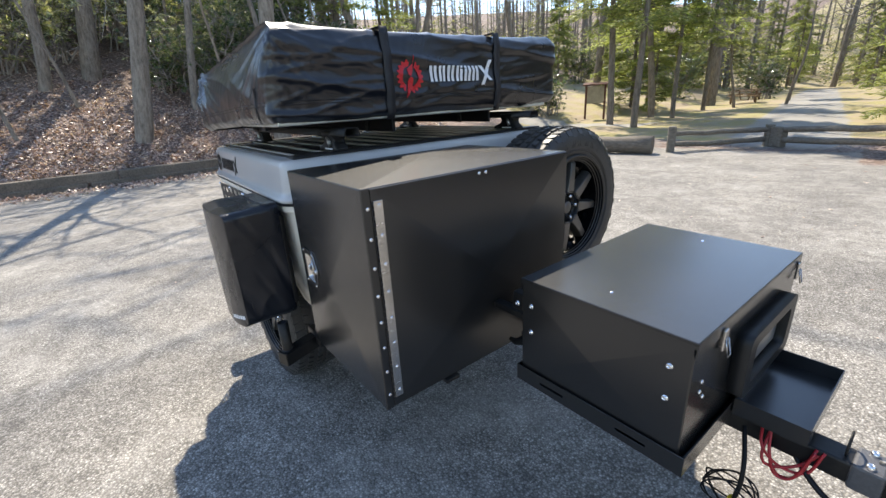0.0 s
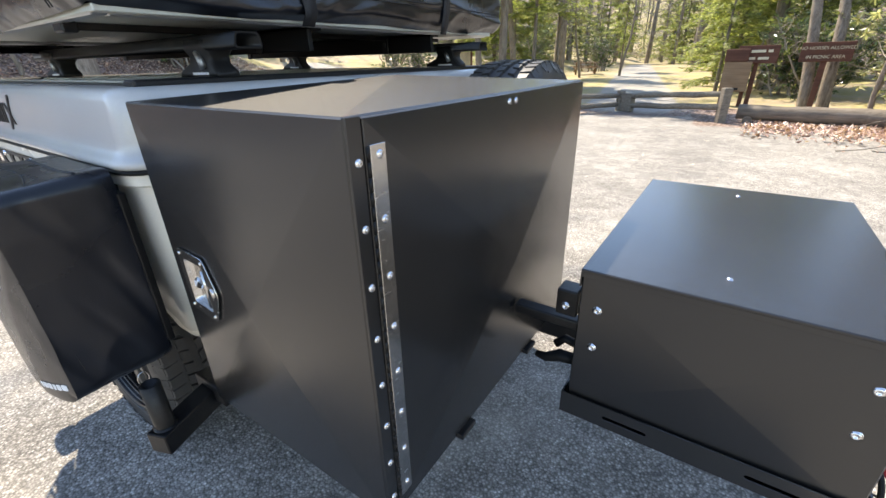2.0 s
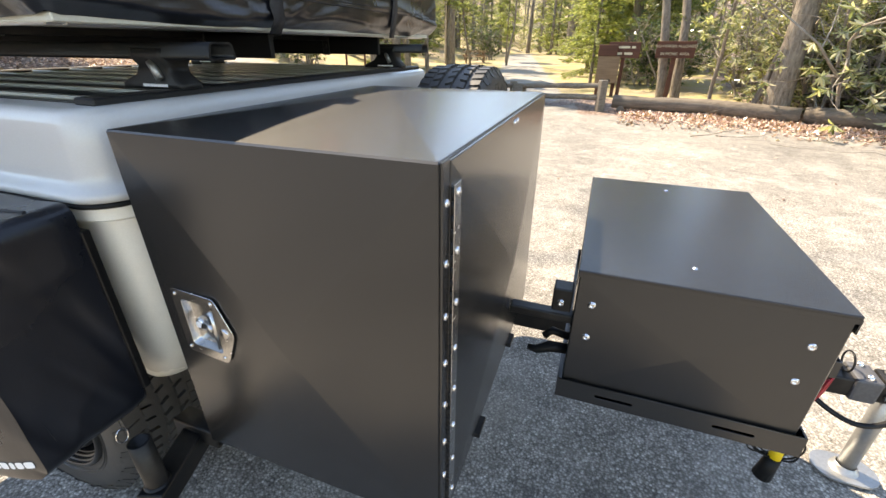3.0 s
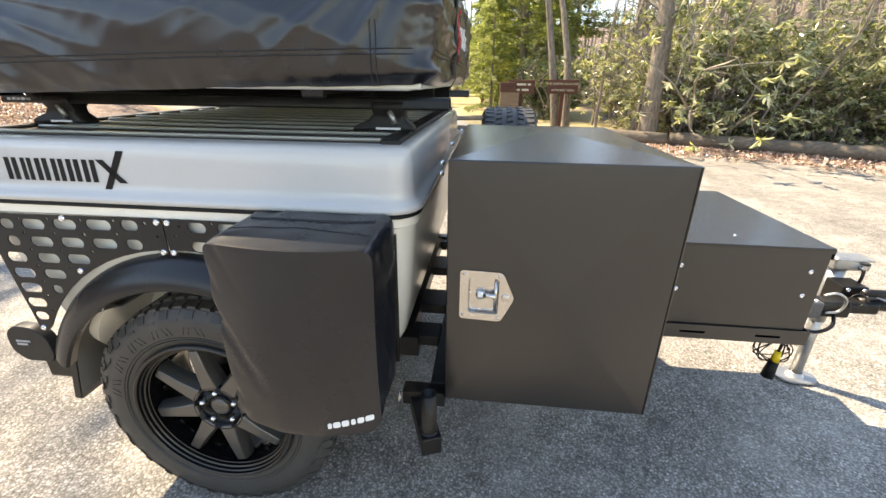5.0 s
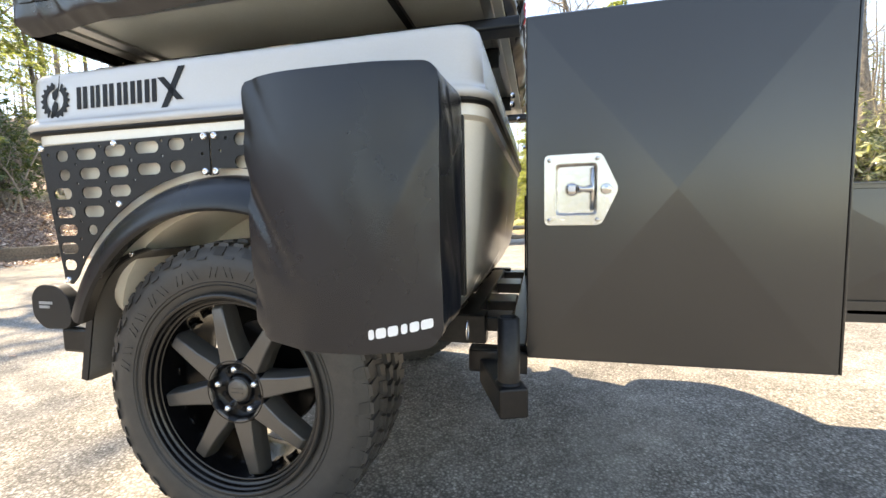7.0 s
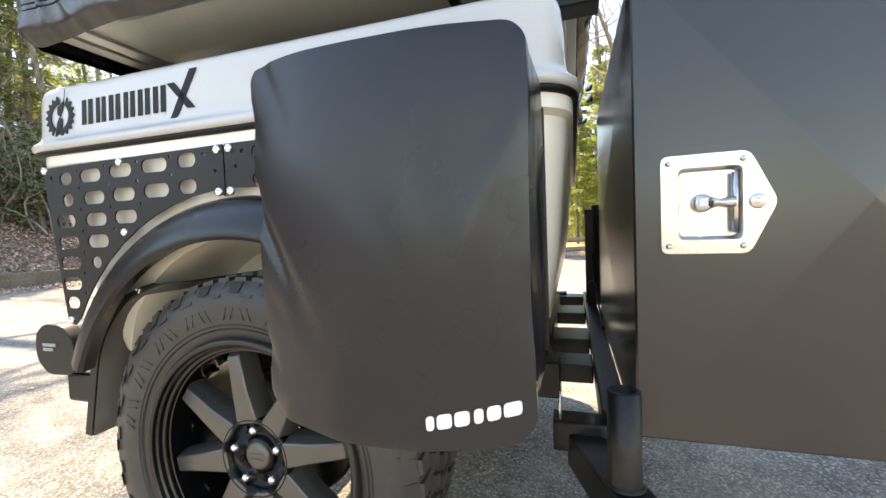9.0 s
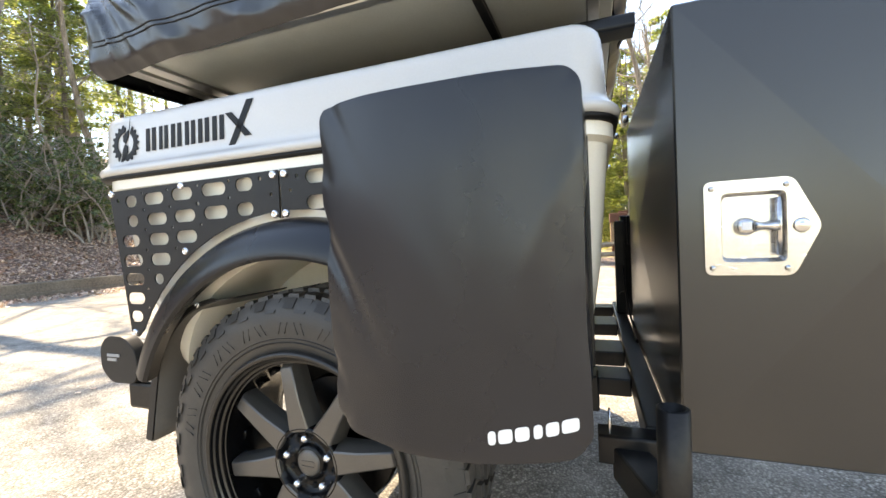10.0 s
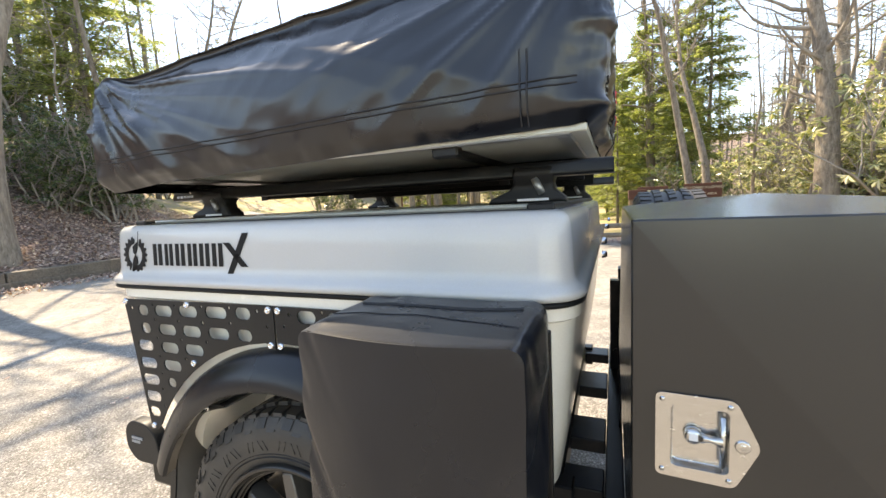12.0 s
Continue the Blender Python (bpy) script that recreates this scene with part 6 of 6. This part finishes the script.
# on the bank behind the timber kerb
for q in (("bare_a", -12.65, -0.6, 10, 1.0, -9), ("bare_b", -16.6, -2.6, 60, 0.9, -8), ("big", -17.8, -1.3, 0, 0.72, -6), ("bare_c", -14.5, 1.2, 20, 1.0), ("bare_b", -11.5, 3.0, 200, 1.35), ("bare_c", -14.9, 4.0, 75, 0.9),
          ("bare_c", -15.0, -6.5, 90, 1.1), ("bare_b", -21.5, 0.2, 30, 1.1), ("bare_c", -18.0, 5.2, 70, 1.0), ("bare_a", -22.0, -4.6, 250, 1.1),
          ("bare_b", -20.5, 7.8, 310, 1.0), ("bare_c", -16.8, 9.2, 140, 1.1), ("bare_a", -23.5, 11.0, 15, 1.1), ("bare_c", -25.5, 4.5, 33, 1.3), ("bare_b", -26.5, 8.0, 90, 1.3), ("bare_a", -29.0, 1.0, 45, 1.3),
          ("bare_c", -17.5, 13.0, 205, 1.0), ("bare_b", -21.0, 15.5, 160, 1.1), ("big", -27.0, 14.0, 100, 0.9), ("sapling", -13.2, -3.2, 10, 1.0), ("sapling", -13.5, 2.2, 80, 1.1),
          ("sapling", -15.8, 4.2, 130, 1.2), ("sapling", -14.2, 6.6, 10, 1.1), ("sapling", -18.5, -4.5, 50, 1.2), ("sapling", -17.0, 0.3, 250, 1.3), ("sapling", -19.4, 9.6, 20, 1.4)):
    plant(*q)
for q in (("laurel_a", -16.2, 0.7, 0, 0.9), ("laurel_b", -15.6, 1.9, 90, 0.9), ("laurel_a", -20.8, -5.4, 60, 1.3),
          ("laurel_a", -14.6, 5.5, 20, 1.0), ("laurel_b", -13.9, 6.9, 70, 1.1), ("laurel_a", -15.4, 7.3, 150, 1.2), ("laurel_b", -15.9, 5.9, 280, 1.3), ("laurel_b", -17.2, 7.8, 10, 1.4),
          ("laurel_a", -17.7, 3.2, 10, 1.2), ("laurel_b", -19.9, 3.2, 110, 1.3), ("laurel_a", -22.4, 2.2, 180, 1.4), ("laurel_a", -22.5, 6.0, 30, 1.5), ("laurel_a", -23.6, -2.2, 75, 1.5),
          ("hemlock_a", -18.2, 8.6, 0, 0.95), ("hemlock_a", -29.5, 6.0, 20, 1.2), ("hemlock_b", -24.0, -6.5, 20, 1.2)):
    plant(*q)
for q in (("rhodo_c", -18.2, -3.4, 20, 1.0), ("rhodo_a", -19.6, -1.9, 130, 1.1), ("rhodo_c", -21.2, 0.2, 230, 1.1), ("rhodo_a", -17.6, -5.6, 310, 1.1), ("rhodo_c", -22.6, -2.6, 80, 1.2), ("rhodo_b", -16.2, -4.9, 10, 1.0),
          ("rhodo_a", -19.4, 2.4, 170, 1.0), ("rhodo_b", -17.4, 1.7, 60, 0.9), ("rhodo_c", -24.2, 1.4, 290, 1.2), ("rhodo_a", -21.0, 4.2, 200, 1.1), ("rhodo_b", -18.6, 4.6, 340, 1.0)):
    plant(*q)
# in the park beyond the rails
for q in (("hemlock_c", -7.9, 15.8, 0, 1.0, 4), ("hemlock_c", -8.9, 19.8, 140, 0.95, -3), ("bare_c", -8.3, 20.2, 160, 1.2), ("big", -9.6, 30.4, 20, 1.0), ("bare_c", -7.0, 27.1, 100, 0.62), ("bare_c", -4.8, 27.8, 300, 0.6),
          ("bare_a", 2.3, 19.5, 80, 0.9), ("bare_c", 3.1, 13.0, 30, 0.95, 4), ("bare_b", 3.5, 13.2, 230, 0.7, -4), ("bare_a", -14.0, 24.0, 10, 1.1), ("bare_b", -12.5, 28.0, 70, 1.1), ("bare_c", -17.5, 21.0, 130, 1.2),
          ("big", -3.0, 52.0, 0, 1.1), ("bare_a", 1.5, 40.0, 200, 1.1), ("bare_b", 5.0, 34.0, 20, 1.2), ("bare_a", -14.5, 45.0, 100, 1.2), ("bare_b", -20.0, 38.0, 190, 1.2), ("bare_a", -9.0, 60.0, 10, 1.2), ("bare_b", -2.0, 63.0, 80, 1.2), ("bare_a", -16.0, 58.0, 260, 1.2),
          ("hemlock_c", -6.5, 15.2, 250, 0.92, 3), ("hemlock_a", -7.0, 19.6, 250, 0.9), ("hemlock_b", -9.9, 23.5, 300, 0.77), ("hemlock_a", -6.2, 34.0, 60, 0.63), ("hemlock_a", 1.2, 21.0, 20, 0.70), ("hemlock_b", 0.4, 24.8, 100, 0.84),
          ("hemlock_a", 3.2, 18.2, 190, 0.66), ("hemlock_b", 0.9, 17.6, 250, 0.66), ("hemlock_a", -1.0, 56.0, 50, 0.84), ("hemlock_a", -13.0, 52.0, 50, 0.84), ("hemlock_b", 4.8, 26.0, 0, 0.91), ("hemlock_a", -6.0, 66.0, 150, 0.91),
          ("laurel_a", -14.5, 18.0, 0, 1.0), ("laurel_b", -12.4, 17.6, 60, 1.0), ("laurel_a", -13.0, 33.0, 100, 1.3), ("laurel_b", -8.5, 38.0, 10, 1.3), ("laurel_a", -3.0, 60.0, 190, 1.6), ("laurel_a", 3.6, 16.0, 20, 1.0), ("laurel_b", 2.7, 16.6, 150, 1.0)):
    plant(*q)
for k, (x, y) in enumerate(((-24, 40), (-21, 44), (-18, 47), (-15, 49), (-16, 41), (-20, 36), (-12, 56), (-5, 58), (1, 50), (3, 45), (4, 40), (6, 46), (-23, 32), (-26, 36), (-2, 70), (-9, 72), (-14, 66), (5, 55))):
    plant("hemlock_b", x, y, k * 61, 0.9 + 0.1 * (k % 4))
for k, (x, y) in enumerate(((-19, 39), (-17, 44), (-13, 52), (2, 46), (3.5, 36), (-22, 34))):
    plant("laurel_a", x, y, k * 83, 1.3)
# the thicket behind the log kerb
for q in (("big", 5.0, 9.75, 0, 0.62), ("sapling", 4.55, 10.0, 120, 1.2), ("bare_c", 8.8, 11.0, 40, 1.1), ("bare_b", 11.5, 8.6, 10, 1.0), ("bare_a", 7.2, 14.8, 70, 1.0), ("bare_b", 10.5, 13.5, 170, 1.1), ("bare_c", 6.0, 17.5, 200, 1.2), ("bare_a", 13.8, 11.0, 20, 1.1), ("bare_b", 9.0, 19.0, 100, 1.2), ("bare_c", 12.5, 17.0, 300, 1.2),
          ("sapling", 6.4, 10.2, 10, 0.9, 14), ("sapling", 7.6, 9.4, 60, 0.8, 20), ("sapling", 8.9, 8.4, 200, 0.8, -18), ("sapling", 5.8, 11.6, 300, 1.1), ("sapling", 10.1, 7.9, 20, 0.9, 25), ("sapling", 4.0, 11.3, 20, 0.9),
          ("rhodo_a", 5.6, 11.3, 0, 0.85), ("rhodo_b", 5.9, 13.0, 80, 0.9), ("rhodo_c", 6.3, 9.95, 40, 1.15), ("rhodo_c", 6.2, 10.8, 150, 0.9), ("rhodo_a", 6.6, 10.0, 220, 0.95), ("rhodo_b", 7.4, 9.6, 20, 1.0), ("rhodo_c", 7.9, 10.6, 310, 0.95), ("rhodo_a", 8.6, 8.9, 60, 0.9),
          ("rhodo_b", 9.3, 8.3, 130, 1.0), ("rhodo_c", 9.9, 9.4, 200, 1.0), ("rhodo_a", 10.6, 7.6, 270, 1.0), ("rhodo_c", 6.9, 12.4, 30, 1.1), ("rhodo_a", 9.2, 12.2, 100, 1.2), ("rhodo_b", 5.3, 13.6, 170, 1.2), ("rhodo_c", 11.5, 10.2, 240, 1.2), ("rhodo_c", 12.0, 7.0, 300, 1.0),
          ("laurel_b", 7.0, 10.4, 0, 0.8), ("laurel_a", 8.4, 9.8, 70, 0.8), ("laurel_b", 9.4, 9.0, 140, 0.8), ("laurel_a", 10.8, 8.6, 210, 0.9), ("hemlock_a", 5.0, 22.5, 90, 1.1)):
    plant(*q)
for k, (x, y) in enumerate(((5.9, 12.2), (7.3, 11.4), (8.2, 10.2), (9.4, 10.3), (10.6, 9.2), (8.8, 13.6), (10.8, 11.8), (12.6, 9.4), (6.8, 14.0), (11.8, 13.6))):
    plant("sapling", x, y, k * 67, 0.8 + 0.09 * (k % 4), (-16, 9, 22, -8)[k % 4])
# more evergreen and brush up the bank and along the park's edge
for q in (("laurel_b", -23.0, -0.6, 120, 1.6), ("laurel_a", -24.6, 1.8, 20, 1.6), ("laurel_b", -21.0, -7.4, 300, 1.5), ("laurel_a", -25.5, -4.4, 140, 1.7),
          ("laurel_a", -26.0, 5.8, 60, 1.7), ("laurel_b", -24.8, 8.0, 210, 1.6), ("laurel_a", -20.3, 6.2, 330, 1.3), ("laurel_b", -18.4, 9.8, 45, 1.2), ("laurel_b", -23.0, 14.0, 10, 1.6),
          ("sapling", -15.2, -1.8, 20, 1.1), ("sapling", -16.4, -4.4, 200, 1.2), ("sapling", -20.4, -1.0, 90, 1.4), ("sapling", -22.2, 1.2, 300, 1.4), ("sapling", -19.0, 1.4, 140, 1.2), ("sapling", -24.0, -3.0, 60, 1.5), ("sapling", -17.2, 6.4, 0, 1.3), ("sapling", -21.6, 9.4, 240, 1.5), 
          ("hemlock_c", -22.6, 13.8, 80, 1.0), ("hemlock_c", -23.6, 9.2, 190, 1.05), ("hemlock_c", -19.4, 8.4, 300, 0.9), ("hemlock_a", -27.5, 10.8, 310, 1.2),
          ("hemlock_a", -8.2, 26.0, 10, 1.0), ("hemlock_b", -12.0, 25.0, 90, 1.3), ("hemlock_a", 0.6, 32.0, 170, 1.0), ("hemlock_a", 2.6, 29.0, 250, 1.1), ("hemlock_b", 1.0, 37.0, 20, 1.4),
          ("hemlock_b", 2.4, 19.8, 330, 1.2), ("hemlock_a", 4.4, 23.0, 70, 1.1), ("rhodo_a", 10.0, 10.8, 140, 1.1)):
    plant(*q)
# unseen trees behind the camera, across the car park, added to shape box reflections
for i, (x, y) in enumerate(((-15, -24), (-10, -31), (-4, -34), (2, -33), (8, -30), (12, -24), (15, -17), (17, -11), (-19, -17), (19, -4), (20, 2), (-1, -40), (7, -38))):
    plant(("bare_a", "bare_b", "bare_c")[i % 3], x, y, i * 47, 1.1)
    if i % 2:
        plant("laurel_a", x + 1.5, y - 0.6, i * 80, 1.4)
        plant("hemlock_b", x - 1.8, y - 2.5, i * 30, 1.1)


# ---- far wooded slopes ----
def far_woods():
    rng, v, f, leaves = random.Random(77), [], [], []
    for k in range(860):
        a = rng.uniform(radians(15), radians(205))
        d = rng.uniform(27, 85) if k < 530 else rng.uniform(70, 130)
        x, y = d * math.cos(a), d * math.sin(a)
        if abs(x + 0.6 + 0.19 * (y - 11)) < (5.5 if y < 48 else 2.2) and y < 76:
            continue
        if x > -22 and x < 6 and y < 40 and rng.random() < 0.8:
            continue
        z, h, r = height(x, y), rng.uniform(9, 17) * (1 if k < 530 else 1.35), rng.uniform(0.10, 0.28)
        i = len(v)
        for t, rr in ((0, 1.0), (0.5, 0.6), (1, 0.1)):
            for s in range(5):
                q = s * math.tau / 5
                v.append((x + r * rr * math.cos(q) + 0.4 * t * math.sin(k), y + r * rr * math.sin(q), z - 0.3 + h * t))
        for lvl in (0, 5):
            for s in range(5):
                f.append((i + lvl + s, i + lvl + (s + 1) % 5, i + lvl + 5 + (s + 1) % 5, i + lvl + 5 + s))
        for _ in range(34):
            t = rng.uniform(0.2, 1.0)
            q, ln = rng.uniform(0, math.tau), rng.uniform(0.8, 2.6)
            p = Vector((x, y, z + h * t))
            e = p + Vector((math.cos(q) * ln, math.sin(q) * ln, ln * rng.uniform(0.1, 0.9)))
            i = len(v)
            w = 0.022 + 0.03 * (1 - t)
            v += [tuple(p + Vector((0, 0, w))), tuple(p - Vector((0, 0, w))), tuple(e)]
            f.append((i, i + 1, i + 2))
        if rng.random() < 0.7:
            low = rng.random() < 0.5
            for _ in range(340 if low else 200):
                t = rng.uniform(0.02, 0.3) if low else rng.uniform(0.05, 0.95)
                reach = (3.0 if low else 2.6 * (1.05 - t))
                q, u = rng.uniform(0, math.tau), math.sqrt(rng.random())
                p = Vector((x + math.cos(q) * reach * u, y + math.sin(q) * reach * u, z + h * t))
                dd = Vector((math.cos(q), math.sin(q), rng.uniform(-0.6, 0.3))).normalized()
                s = dd.cross(Vector((rng.gauss(0, 0.4), rng.gauss(0, 0.4), 1))).normalized()
                leaves.append((p, dd, s, rng.uniform(0.25, 0.6), rng.uniform(0.10, 0.22)))
    me = bpy.data.meshes.new("far_woods")
    me.from_pydata(v, [], f)
    me.materials.append(M_BARK)
    tagged(new("far_woods", me), "distant leafless woods on the slope behind the park", "woods", kind="stuff")
    tagged(new("far_evergreens", leaf_mesh("far_evergreens", leaves, M_FARLEAF, 0.15)), "distant evergreen foliage among the bare trees", "woods", kind="stuff")


far_woods()


# ---- fallen leaves ----
def litter():
    rng, leaves = random.Random(21), []
    while len(leaves) < 46000:
        u = rng.random()
        if u < 0.62:
            x, y = KERB_X - 0.1 - abs(rng.gauss(0, 3.6)), rng.uniform(-6, 10)
        elif u < 0.72:
            x, y = KERB_X + abs(rng.gauss(0.15, 0.5)), rng.uniform(-6, 10)
        else:
            x = rng.uniform(1.9, 11.5)
            y = log_y(x) - 0.1 - abs(rng.gauss(0.2, 0.75)) if rng.random() < 0.75 else log_y(x) + rng.uniform(0.2, 2.5)
        a, ln = rng.uniform(0, math.tau), rng.uniform(0.05, 0.11)
        d = Vector((math.cos(a), math.sin(a), rng.gauss(0.1, 0.35))).normalized()
        s = d.cross(Vector((rng.gauss(0, 0.4), rng.gauss(0, 0.4), 1))).normalized()
        leaves.append((Vector((x, y, height(x, y) + rng.uniform(0.004, 0.05))), d, s, ln, ln * rng.uniform(0.5, 0.8)))
    for _ in range(800):
        x, y = rng.uniform(-10, 9), rng.uniform(-6, 9)
        if -1.2 < x < 3 and -2.2 < y < 1.4:
            continue
        a, ln = rng.uniform(0, math.tau), rng.choice((0.012, 0.018, 0.03, 0.06))
        d = Vector((math.cos(a), math.sin(a), 0.1)).normalized()
        leaves.append((Vector((x, y, height(x, y) + 0.008)), d, d.cross(Vector((0, 0, 1))).normalized(), ln, ln * 0.5))
    me = leaf_mesh("leaf_litter", leaves, M_LITTER, 0.2)
    tagged(new("leaf_litter", me), "dry brown leaves drifted over the bank and along the kerbs", "leaves", kind="stuff")


litter()


def sticks():
    rng, w = random.Random(8), Wood(99)
    for _ in range(120):
        if rng.random() < 0.6:
            x, y = KERB_X - rng.uniform(0.4, 8), rng.uniform(-5, 9)
        else:
            x = rng.uniform(2, 9)
            y = log_y(x) - rng.uniform(0.2, 3.0)
        a = rng.uniform(0, math.tau)
        w.limb((x, y, height(x, y) + 0.015), (math.cos(a), math.sin(a), 0.05), rng.uniform(0.15, 0.9), rng.uniform(0.004, 0.014), 0.003, 3, 4, 0.12)
    tagged(new("fallen_twigs", w.mesh("fallen_twigs", M_TWIG)), "fallen grey twigs lying on the ground", "twigs", kind="stuff")


sticks()
